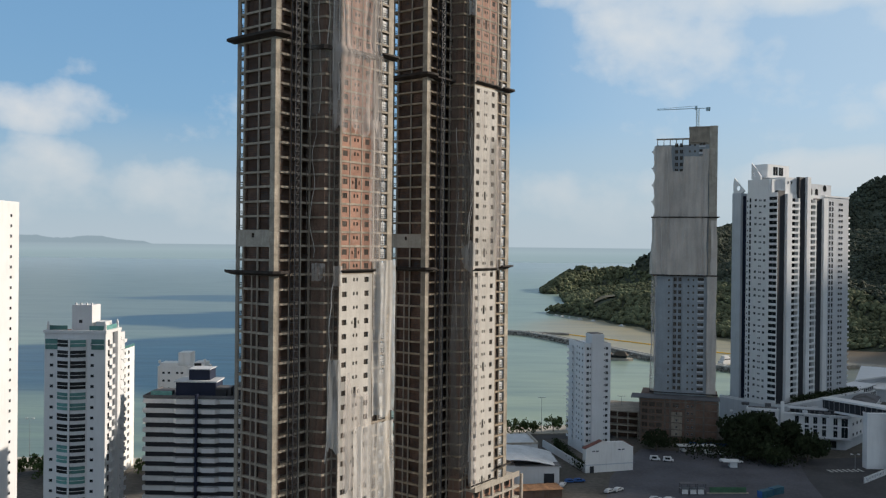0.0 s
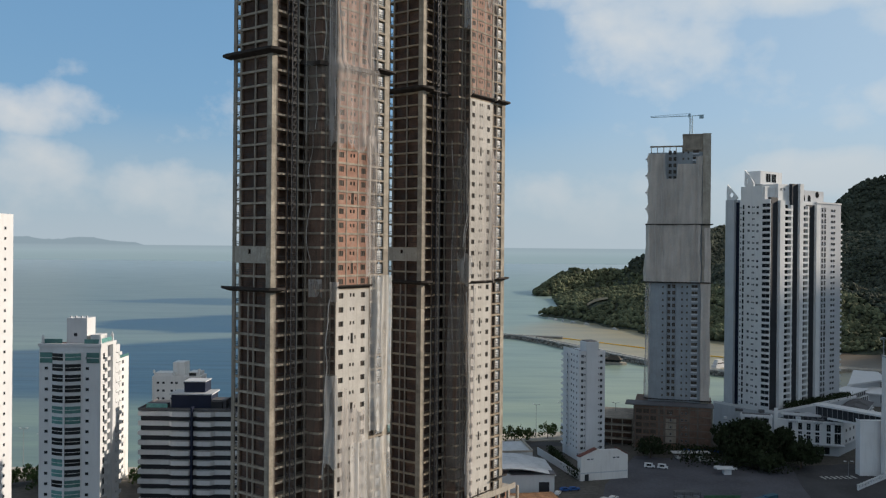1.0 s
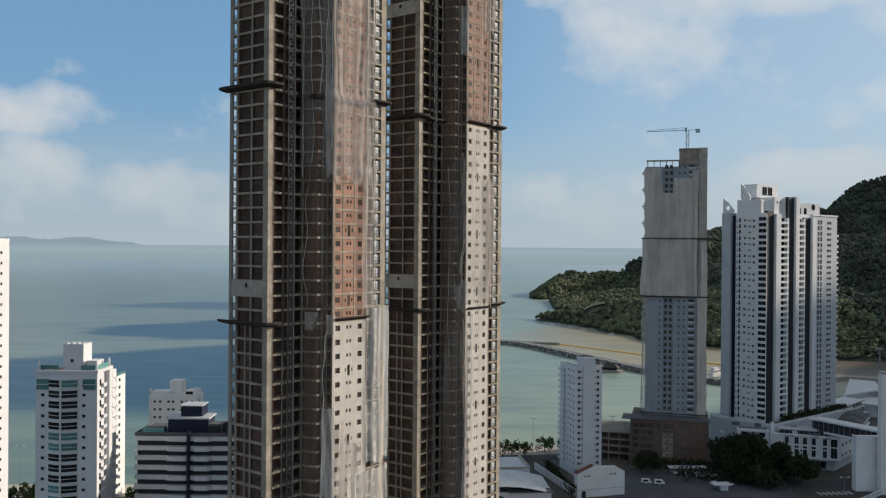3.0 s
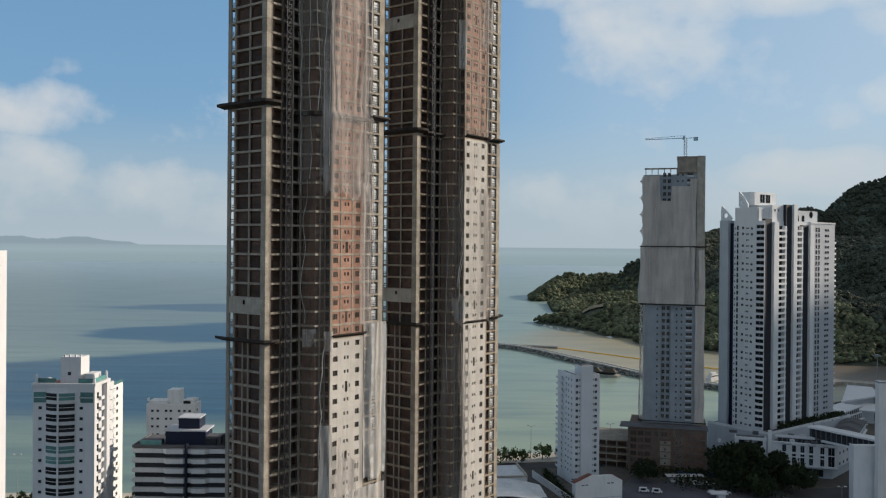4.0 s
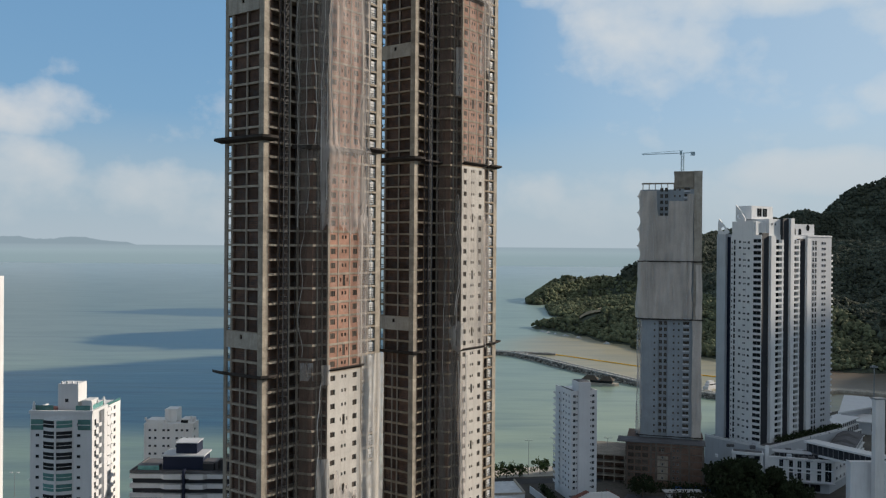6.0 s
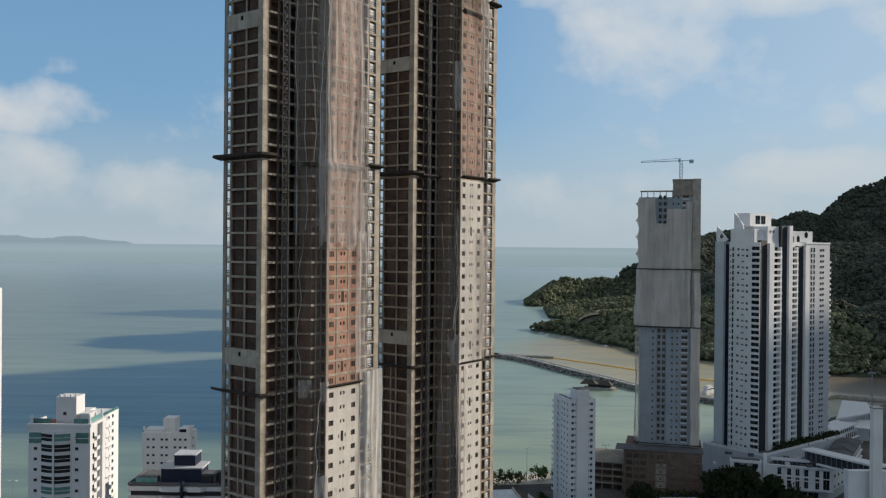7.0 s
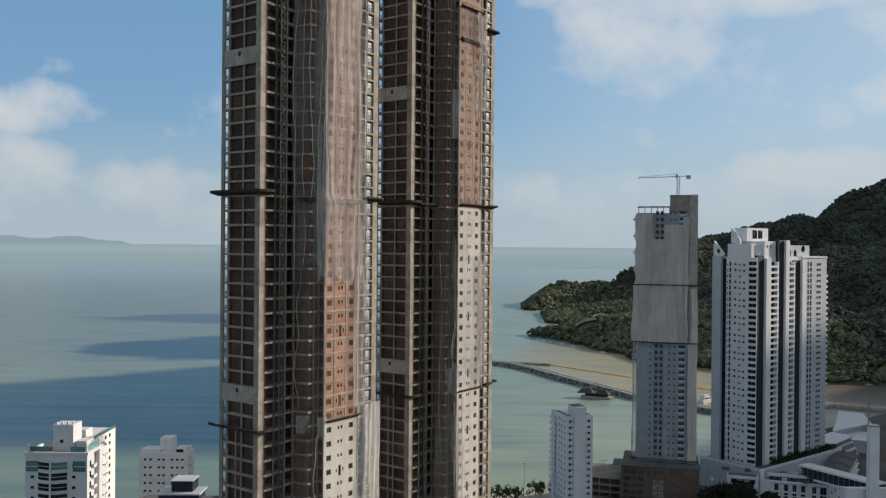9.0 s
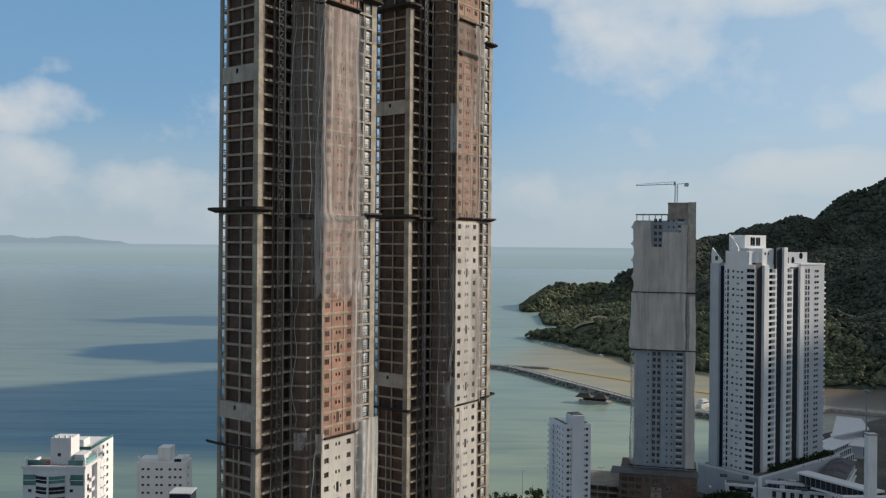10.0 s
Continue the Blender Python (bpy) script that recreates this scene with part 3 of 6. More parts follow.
def curtain(pts, z0, z1, seed, wave=0.6, ragged=0.0, bulges=()):
    """A hanging net over a line of (x, y): folds that run down it, an uneven foot."""
    r = random.Random(seed)
    line = [Vector(p) for p in pts]
    lengths = [0.0]
    for a, b in zip(line, line[1:]):
        lengths.append(lengths[-1] + (b - a).length)
    n = max(8, int(lengths[-1] / 0.45))
    bm, grid = bmesh.new(), []
    rows = max(8, int((z1 - z0) / 1.0))
    for i in range(n + 1):
        s = lengths[-1] * i / n
        k = max(j for j in range(len(line) - 1) if lengths[j] <= s + 1e-6)
        d = (line[k + 1] - line[k]).normalized()
        p = line[k] + d * (s - lengths[k])
        nrm = Vector((d.y, -d.x))
        foot = z0 + ragged * (noise.noise((s * 0.5, seed * 3.1, 0)) + 0.6 * noise.noise((s * 1.7, seed, 2)))
        head = z1 + (1.0 * ragged * noise.noise((s * 0.7, seed * 1.3, 5.0)) if ragged >= 3.5 else 0.0)
        col = []
        for j in range(rows + 1):
            z = foot + (head - foot) * j / rows
            o = wave * (noise.noise((s * 0.75, z * 0.035, seed)) + 0.45 * noise.noise((s * 2.3, z * 0.09, seed + 9)))
            o += sum(0.9 * math.exp(-((z - zb) / (1.0 if z > zb else 3.2)) ** 2) for zb in bulges)
            w = p + nrm * (o + 0.1)
            col.append(bm.verts.new((w.x + 0.9 * noise.noise((z * 0.055, s * 0.15, seed)) + 0.3 * noise.noise((z * 0.2, s * 0.4, seed + 5)), w.y, z)))
        grid.append(col)
    for a, b in zip(grid, grid[1:]):
        for j in range(rows):
            f = bm.faces.new((a[j], b[j], b[j + 1], a[j + 1]))
            f.smooth = True
    return bm


def mast(x, y, z0, z1, w=0.9, step=1.5):
    bm = bmesh.new()
    c = [(x, y), (x + w, y), (x + w, y + w), (x, y + w)]
    for px_, py_ in c:
        rod(bm, (px_, py_, z0), (px_, py_, z1), 0.14 if z1 - z0 > 50 else 0.11, 4)
    z, i = z0, 0
    while z + step <= z1:
        for a, b in zip(c, c[1:] + c[:1]):
            rod(bm, (*a, z), (*b, z), 0.06, 3)
            rod(bm, (*a, z), (*b, z + step), 0.05, 3)
        z, i = z + step, i + 1
    return bm


def rope(x, y, z0, z1, seed, swing=0.6, r=0.055):
    """A slack pale net edge that hangs down the facade."""
    bm, n = bmesh.new(), int((z1 - z0) / 1.6)
    pts = []
    for i in range(n + 1):
        z = z0 + (z1 - z0) * i / n
        o = swing * (1.6 * noise.noise((z * 0.045, seed * 1.7, 0.3)) + 0.6 * noise.noise((z * 0.14, seed, 4.0)))
        pts.append((x + o * 1.3, y - 0.3 - 0.3 * abs(o), z))
    for a, b in zip(pts, pts[1:]):
        rod(bm, a, b, r, 4)
    return bm


def construction_tower(corner, plaster_to, label, seed, trays, nets, ropes):
    """A tall concrete frame with infilled walls: slabs, columns, walls, panes, trays and nets."""
    t = thing("construction_tower", pose(corner[0], corner[1], 0, 0, 0, TURN_T), label, "tower", "twin towers")
    z0, z1 = level(LOW) - 0.27, level(TOP) + 2.2
    slab = SLAB if plaster_to < 30 else SLAB_REAR
    for k in range(LOW, TOP + 1):
        part("floor_slab", slab, None, t, at=(0, 0, level(k)))
    for a in ((0.06, 0.36, 5.2, 5.5), (0.06, 0.36, 9.75, 10.15), (0, 0.32, 11.2, DEEP), (7.3, 7.65, 0.06, 0.42), (9.85, BAY, 0.06, 0.46), (12.4, 12.7, NOOK_Y + 0.02, NOOK_Y + 0.32), (STEP, STEP + 0.55, OUT, OUT + 0.35), (STEP - 0.3, STEP, NOOK_Y, NOOK_Y + 0.35), (WALL_END, WALL_END + 0.5, OUT, OUT + 0.6), (27.15, 27.45, OUT + 0.05, OUT + 0.4), (17.4, 17.7, OUT + 0.08, OUT + 0.3), (21.1, 21.4, OUT + 0.08, OUT + 0.3), (LONG - 1.0, LONG, 4.5, 5.6), (LONG - 1.0, LONG, DEEP - 1.0, DEEP), (15.0, 16.0, DEEP - 0.6, DEEP), (8.0, 8.6, DEEP - 0.6, DEEP)):
        part("column", boxes((*a, z0, z1)), CONCRETE, t)
    part("column", boxes((0.08, 0.3, 6.95, 7.2, z0, level(27))), CONCRETE, t)
    part("prop_line", boxes((4.2, 4.42, 0.0, 0.2, level(25), z1)), POST, t, "rusty steel prop line")
    part("prop_line", boxes((4.2, 4.42, 0.0, 0.2, z0, level(25))), CONCRETE_PALE, t, "pale lower stretch of the prop line")
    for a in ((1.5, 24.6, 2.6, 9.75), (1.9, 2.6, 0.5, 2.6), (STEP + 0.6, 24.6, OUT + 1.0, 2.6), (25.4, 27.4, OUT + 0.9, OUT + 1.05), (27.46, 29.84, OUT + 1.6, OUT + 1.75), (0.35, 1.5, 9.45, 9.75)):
        part("inner_wall", boxes((*a, z0, z1 - 3)), INNER, t, "raw brick inner wall coloured dark for shade")
    part("hoist_mast", mast(4.35, -1.5, z0 - 20, z1 - 2, 1.35), STEEL, t, "dark lattice hoist mast")
    for x, y in ((4.0, -1.7), (7.9, -1.2)):
        part("hoist_cable", boxes((x, x + 0.07, y, y + 0.07, z0, z1 - 2)), STEEL, t)
    for k in range(LOW, TOP):
        slot = k % 5 == 3
        white = k < plaster_to
        wall = (PLASTERWALL_SLOT if slot else PLASTERWALL) if white else (BRICKWALL_SLOT if slot else BRICKWALL)
        part("plaster_wall" if white else "brick_wall", wall, None, t, at=(0, 0, level(k)))
        part("column", PILLAR_MESH, None, t, at=(0, 0, level(k)))
        part("column", PILLAR_FAR, None, t, at=(0, 0, level(k)))
        part("balcony_door", DOOR_LEAF, None, t, at=(0, 0, level(k)))
        part("railing", DOOR_RAIL, None, t, at=(0, 0, level(k)))
        if k not in (29, 52):
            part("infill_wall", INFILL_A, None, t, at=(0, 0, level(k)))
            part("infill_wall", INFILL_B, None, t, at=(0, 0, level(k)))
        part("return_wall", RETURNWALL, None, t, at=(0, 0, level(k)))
        tagged(part("guard_rail", GUARD, None, t, at=(0, 0, level(k))), kind="stuff")
        for x, pane, h in ((15.9, PANE_BIG, 1.2), (23.0, PANE_BIG2, 1.2)) + (((19.42, PANE_TALL, 0.4),) if slot else ((18.92, PANE_SMALL, 1.5), (19.92, PANE_SMALL, 1.5))):
            part("window", pane, None, t, at=(x, OUT + 0.24, level(k) + h))
    # closed plant floors on the end face
    for k in (29, 52):
        bm = pierced(1.5, 11.25, -0.3, PITCH + 0.1, [(6.2, 7.0, 1.65, 2.6)], 0, 0.2)
        bmesh.ops.rotate(bm, verts=bm.verts, cent=(0, 0, 0), matrix=Matrix(((0, 1, 0), (1, 0, 0), (0, 0, 1))))
        bmesh.ops.reverse_faces(bm, faces=bm.faces)
        part("plant_floor_wall", bm, CONCRETE_PALE, t, "blank concrete plant floor wall", at=(-0.04, 0, level(k)))
    for kind, z in trays:
        if kind == "end":
            pts = run((0, DEEP + 0.5), (0, 0), 8, -1, 0)
            pts = [(0, DEEP + 1.0, -0.8, 0.6)] + pts + [(0, 0, -0.75, -0.66), (0.4, 0, 0, -1), (2.6, 0, 0, -1)]
        elif kind == "bay":
            pts = run((2.6, 0), (BAY, 0), 6, 0, -1)
        elif kind == "ledge":
            pts = run((8.0, 0), (BAY - 0.2, 0), 2, 0, -1) + run((BAY + 0.1, -0.5), (NOOK - 0.1, NOOK_Y), 2, -0.9, -0.3) + run((NOOK + 0.4, NOOK_Y), (STEP - 0.5, NOOK_Y), 2, 0, -1) + run((STEP + 0.2, OUT), (25.2, OUT), 4, 0, -1)
        elif kind == "wall":
            pts = run((STEP + 0.2, OUT), (25.3, OUT), 8, 0, -1)
        else:
            pts = run((26.4, OUT), (LONG, OUT), 3, 0, -1) + [(LONG, OUT, 0.75, -0.66)] + run((LONG, OUT + 0.5), (LONG, 3.0), 3, 1, 0)
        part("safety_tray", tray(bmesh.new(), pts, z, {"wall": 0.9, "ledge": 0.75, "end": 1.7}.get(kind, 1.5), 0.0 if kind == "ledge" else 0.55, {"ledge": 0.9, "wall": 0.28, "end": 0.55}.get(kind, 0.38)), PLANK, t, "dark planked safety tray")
    for i, (pts, za, zb, mat, ragged) in enumerate(nets):
        part("net", curtain(pts, za, zb, seed + i, ragged=ragged, bulges=[z for kind, z in trays if mat is not NET_WHITE and kind in ("wall", "ledge") and za + 1 < z < zb - 1]), mat, t, "hanging translucent safety net")
    for i, (x, y, za, zb) in enumerate(ropes):
        part("net_fold", rope(x, y, za, zb, seed + i, 0.7 + 0.45 * (i % 3), 0.07 + 0.045 * (i % 2)), ROPE, t, "pale slack net fold")
    return t


WRAP = [(8.5, -0.4), (11.0, -1.9), (12.6, NOOK_Y - 0.4), (STEP, OUT - 0.4), (25.3, OUT - 0.5), (27.0, OUT - 0.4)]
RECESS = [(9.2, -0.4), (11.0, -2.0), (12.8, NOOK_Y - 0.4), (STEP - 0.1, OUT - 0.2)]
T43, T27 = level(43), level(27)
construction_tower((-38.4, 176.5), 27, "concrete and brick tower under construction with hanging nets", 11,
                   [("end", T43 + 0.1), ("ledge", T43 - 0.9), ("end", T27 - 0.2), ("wall", T27 + 0.3), ("tip", T43 - 0.1), ("end", 182.6), ("wall", 179.4), ("tip", 182.6)],
                   [(RECESS, 40, 119, NET_DARK, 2.0), (WRAP[2:], 116, 179, NET_PALE, 3.0), (WRAP[:4], 119, 179, NET_SHADED, 2.0),
                    ([(24.7, OUT - 0.4), (28.0, OUT - 0.8), (LONG + 0.6, OUT - 0.6)], 52, 87.4, NET_WHITE, 1.2),
                    ([(18.5, OUT - 0.6), (24.0, OUT - 0.7), (28.0, OUT - 1.0), (LONG + 0.4, OUT - 0.9)], 24, 50.5, NET_WHITE, 2.5),
                    ([(STEP - 2.2, NOOK_Y - 0.6), (STEP - 0.6, OUT + 0.1), (STEP + 0.2, OUT - 0.4)], 46, 66, NET_WHITE, 2.4),
                    ([(STEP - 1.4, OUT + 0.6), (STEP + 0.1, OUT - 0.4)], 82.0, 86.2, NET_WHITE, 0.8),
                    ([(15.6, OUT - 0.4), (24.0, OUT - 0.5)], 36, 60, NET_PALE, 5.0),
                    ([(23.2, OUT - 0.4), (27.6, OUT - 0.5)], 87, 119, NET_PALE, 3.0),
                    ([(9.6, -1.2), (11.6, -3.2)], 83.0, 86.8, NET_WHITE, 0.8)],
                   [(10.4, -1.8, 119, 178), (11.6, -3.0, 134, 178), (13.2, OUT + 0.4, 128, 178), (13.7, OUT + 0.1, 122, 176), (9.3, -0.6, 116, 176), (12.2, -3.9, 44, 84), (27.0, OUT - 0.5, 92, 132), (STEP + 0.8, OUT - 0.6, 134, 172), (9.4, -0.8, 88, 119), (26.2, OUT - 0.6, 134, 178), (25.4, OUT - 0.7, 118, 150)])
construction_tower((-8.95, 219.2), 43, "plastered tower under construction behind its twin, partly netted", 37,
                   [("end", T43 + 0.3), ("bay", T43 - 0.1), ("wall", T43 + 0.4), ("tip", T43 + 0.3), ("end", T27 - 0.2), ("wall", T27 - 0.2), ("tip", T27 + 0.3), ("wall", 26.6), ("tip", 29.3), ("end", 188.0), ("wall", 187.0), ("wall", 178.4), ("tip", 183.0)],
                   [(RECESS, 30, 133, NET_DARK, 2.0), (RECESS, 134, 187, NET_DARK, 0.5),
                    ([(12.6, NOOK_Y - 0.5), (STEP - 0.2, OUT - 0.3)], 104, 124, NET_SHADED, 5.0),
                    ([(12.4, NOOK_Y - 0.5), (STEP + 0.1, OUT - 0.4)], 152, 165, NET_WHITE, 0.8),
                    ([(22.0, OUT - 0.4), (26.5, OUT - 0.5)], 160, 187, NET_PALE, 4.0),
                    ([(STEP, OUT - 0.4), (25.0, OUT - 0.5)], 178.7, 187, NET_DARK, 0.8),
                    ([(9.8, -1.2), (12.2, NOOK_Y - 0.4), (STEP - 0.2, OUT)], 31, 84, NET_SHADED, 2.0),
                    ([(10.4, -1.9), (12.4, NOOK_Y - 0.6)], 86, 116, NET_SHADED, 5.0),
                    ([(STEP + 0.5, OUT - 0.5), (26.0, OUT - 0.6)], 85, 133, NET_VEIL, 2.0),
                    ([(11.4, -2.9), (STEP - 0.4, OUT - 0.2), (STEP + 0.6, OUT - 0.6)], 84.5, 92, NET_WHITE, 4.0),
                    ([(STEP, OUT - 0.5), (26.0, OUT - 0.7)], 134.6, 187, NET_VEIL, 1.0),
                    ([(STEP - 0.8, OUT + 0.1), (STEP + 0.3, OUT - 0.5), (STEP + 1.8, OUT - 0.6)], 26, 83, NET_PALE, 3.0),
                    ([(23.4, OUT - 0.8), (26.2, OUT - 0.8)], 86, 120, NET_PALE, 6.0)],
                   [(10.4, -1.8, 84, 122), (12.6, NOOK_Y - 0.8, 94, 124), (12.9, NOOK_Y - 0.9, 95, 126), (13.2, OUT, 34, 82), (10.6, -1.9, 40, 84), (12.0, -3.8, 90, 116), (STEP + 0.4, OUT - 0.6, 40, 84), (25.2, OUT - 0.6, 135, 178)])

# ---- the towers' podium ----
t = thing("tower_podium", pose(-38.4, 176.5, 0, 0, 0, TURN_T), "raw brick and concrete podium storeys of the towers", "podium")
for k in range(1, 9):
    x0 = -6 if k < 6 else 65.5
    part("floor_slab", boxes((x0, 87.5, -5.4, 24, level(k) - 0.3, level(k) + 0.3)), CONCRETE_PALE, t)
for x in range(-6, 90, 5):
    part("column", boxes((x - 0.35, x + 0.35, -5.45, -4.8, 0, level(8 if x > 65 else 5))), CONCRETE_PALE, t)
part("back_wall", boxes((-4, 64, -3.4, 22, 0, level(5) - 0.3)), BRICK, t)
part("back_wall", boxes((66, 86.5, -4.3, 22, 0, level(8))), BRICK, t)
# dark sheets laid on the wall instead of shaded holes
for k in (5, 6, 7):
    for x in (70, 75, 80, 85):
        part("opening", boxes((x - 3.6, x - 1.2, -4.36, -4.3, level(k) + 1.0, level(k) + 2.3)), OPENING, t)
part("parapet", boxes((65.5, 87.5, -5.4, -5.1, level(8) + 0.3, level(8) + 1.2)), CONCRETE_PALE, t)


def window(parent, mesh, m, name="window"):
    """A window: its frame, and under it the pane."""
    frame_mesh, pane_mesh_ = mesh
    w = part(name, frame_mesh, None, parent, at=m)
    part("pane", pane_mesh_, None, w)
    return w


def grid_windows(parent, spots, mesh, name="window"):
    for m in spots:
        window(parent, mesh, m, name)


def face(x, y, z, turn=0.0):
    """Pose of a window: turn 0 looks to -y, 90 to +x, -90 to -x."""
    return pose(x, y, z, 0, 0, turn)


def pane(w, h, mat=GLASS, deep=0.05, surround=PALE_GREY):
    """The two meshes of a window: a proud surround with a sill and a middle bar, and the glass."""
    f = 0.07
    bm = boxes((-w / 2 - f, -w / 2, -deep - 0.05, 0.02, 0, h), (w / 2, w / 2 + f, -deep - 0.05, 0.02, 0, h), (-w / 2 - f, w / 2 + f, -deep - 0.05, 0.02, h, h + f), (-w / 2 - f, w / 2 + f, -deep - 0.12, 0.02, -f, 0))
    if w > 1.0:
        box(bm, -0.03, 0.03, -deep - 0.04, 0.02, 0, h)
    return as_mesh("window", bm, surround), as_mesh("pane", boxes((-w / 2, w / 2, -deep, 0.01, 0, h)), mat)


# ---- slim white block by the beach ----
t = thing("apartment_block", pose(54.6, 376.3, 0, 0, 0, 15), "slim white apartment block with small dark windows", "apartment block")
part("body", boxes((0, 12.4, 0, 18.2, 0, 47.8)), WHITE, t)
part("stair_shaft", boxes((3.2, 8.8, -0.9, 6.5, 0, 52.6)), WHITE, t)
part("roof", boxes((0.5, 3.1, 0.5, 17.7, 47.8, 48.1), (8.9, 11.9, 0.5, 17.7, 47.8, 48.1), (3.6, 8.6, 0.0, 6.2, 52.6, 52.9)), ROOF_GREY, t, "dark flat roof")
part("parapet", boxes((0, 12.4, -0.01, 0.3, 47.8, 48.7), (0, 0.3, 0.3, 18.2, 47.8, 48.7), (12.1, 12.4, 0.3, 18.2, 47.8, 48.7)), WHITE, t)
W1, W2, W3 = pane(1.1, 1.15), pane(0.5, 0.6), pane(0.8, 0.9)
for k in range(16):
    z = 5.2 + 2.7 * k
    grid_windows(t, [face(1.5, 0, z), face(10.5, 0, z)], W1)
    grid_windows(t, [face(2.75, 0, z + 0.3), face(9.3, 0, z + 0.3)], W2)
    grid_windows(t, [face(0, 2.2, z, -90), face(0, 5.6, z, -90), face(0, 8.4, z + 0.2, -90), face(0, 13.2, z - 0.5, -90)], W3)
    part("balcony", boxes((-1.1, 0, 11.0, 18.0, z - 0.9, z - 0.7), (-1.1, -1.0, 11.0, 18.0, z - 0.7, z + 0.2)), WHITE, t)

# ---- house with red roof ----
t = thing("gabled_hall", pose(51.1, 344.6, 0, 0, 0, 16.5), "white gabled hall with red clay roof", "building")
bm = bmesh.new()
L_, H_ = 20.8, 9.6
pts = [(0, 0), (L_, 0), (L_, H_), (16.5, 12.0), (8.0, 12.2), (7.0, 12.2), (0, H_)]
f0 = [bm.verts.new((x, 0, z)) for x, z in pts]
f1 = [bm.verts.new((x, 1.2, z)) for x, z in pts]
bm.faces.new(f0), bm.faces.new(f1[::-1])
for i in range(len(pts)):
    j = (i + 1) % len(pts)
    bm.faces.new((f0[j], f0[i], f1[i], f1[j]))
part("body", bm, WARM_WHITE, t)
for a, b in (((-0.4, H_ - 0.1), (7.2, 12.5)), ((16.3, 12.3), (L_ + 0.4, H_ - 0.1))):
    bm = bmesh.new()
    v = [bm.verts.new(p) for p in ((a[0], 0.4, a[1]), (b[0], 0.4, b[1]), (b[0], 3.6, b[1] - 0.2), (a[0], 3.6, a[1] - 0.2))]
    w = [bm.verts.new(p.co + Vector((0, 0, 0.25))) for p in v]
    for f in (v[::-1], w, (v[0], v[1], w[1], w[0]), (v[1], v[2], w[2], w[1]), (v[2], v[3], w[3], w[2]), (v[3], v[0], w[0], w[3])):
        bm.faces.new(f)
    part("roof", bm, ROOF_RED, t, "red clay tile roof")
SLIT = pane(1.1, 0.4)
grid_windows(t, [face(3.2, 0, 8.4), face(4.8, 0, 8.4), face(14.6, 0, 8.6), face(16.3, 0, 8.6)], SLIT)
part("door", boxes((1.6, 3.4, -0.08, 0.02, 0, 2.6)), DARK_CLAD, t)
part("rear_hall", boxes((3.0, L_ - 0.3, 1.2, 10, 0, 8.2)), WARM_WHITE, t)
part("rear_roof", boxes((2.8, L_ - 0.1, 3.8, 10.3, 8.2, 8.6)), ROOF_GREY, t)
part("plinth_band", boxes((-0.05, L_ + 0.05, -0.08, 0.0, 2.9, 3.3)), PALE_GREY, t)
part("garden_wall", boxes((-0.3, 0, 0, 46, 0, 3.2)), WHITE, t)

# ---- grey netted tower with crane ----
NT = pose(93.4, 414, 0, 0, 0, -15)
t = thing("netted_tower", NT, "grey tower under construction wrapped in netting", "tower")
for a in ((0, 8.3, 0), (12.7, 28, 0), (8.3, 12.7, 1.1)):
    part("body", boxes((a[0], a[1], a[2], 19, 20, 140.2)), RENDERED, t, "blue-grey rendered tower body")
part("stair_core", boxes((15.2, 28, 0.05, 12, 140.2, 148.2)), CONCRETE, t, "raw concrete stair core")
part("core_cap", boxes((15.0, 28.2, -0.2, 12.2, 148.2, 148.8)), CONCRETE, t)
part("corner_shaft", boxes((24.4, 28.1, -0.7, 3, 20, 148.9)), CONCRETE_PALE, t, "beige concrete corner shaft")
for k in range(6):
    part("roof_post", boxes((0.4 + 2.9 * k, 0.75 + 2.9 * k, -0.1, 0.25, 140.2, 143)), CONCRETE, t)
part("roof_beam", boxes((0, 15.2, -0.3, 0.5, 142.7, 143.4)), CONCRETE, t)
part("roof_beam", boxes((15.2, 24, -0.5, 0.5, 141.2, 142.0)), CONCRETE, t)
G1, G2, G3 = pane(1.35, 1.75, OPENING, surround=RENDERED), pane(0.75, 0.95, OPENING, surround=RENDERED), pane(2.7, 1.7, OPENING, surround=RENDERED)
ledge = as_mesh("balcony", boxes((-1.5, 1.5, -1.0, 0.0, 0, 0.15), (-1.5, 1.5, -1.0, -0.9, 0.15, 0.8)), PALE_GREY)
for k in range(39):
    z = 23.0 + 3.06 * k
    if k > 18 and k < 34:
        continue
    grid_windows(t, [face(9.4, 1.1, z), face(11.6, 1.1, z)], G1)
    grid_windows(t, [face(15.5, 0, z + 0.3), face(17.8, 0, z + 0.3)], G2)
    grid_windows(t, [face(21.2, 0, z)], G3)
    part("balcony", ledge, None, t, at=(21.2, 0, z - 0.4))
    if k < 19:
        grid_windows(t, [face(6.6, 0, z)], G2)
for pts, foot, head in (([(-0.4, 6), (-0.3, -0.6), (4.0, -1.0), (7.8, -1.2)], 105.4, 139.6), ([(7.6, -1.2), (12.6, -1.3)], 105.4, 127.5), ([(12.4, -1.3), (18.0, -1.25), (21.5, -1.1)], 105.4, 134.5), ([(21.3, -1.1), (24.4, -1.0)], 105.4, 138.0)):
    part("upper_net", curtain(pts, foot, head, 71 + int(head), wave=0.9, ragged=1.2), NET_GREY, t, "grey facade netting")
for x, za, zb in ((5.6, 104, 124), (22.6, 100, 138), (9.0, 80, 104), (21.6, 80, 103), (3.0, 80, 120)):
    part("net_fold", rope(x, -1.5, za, zb, int(x * 10), 0.5, 0.11), ROPE, t, "pale slack net fold")
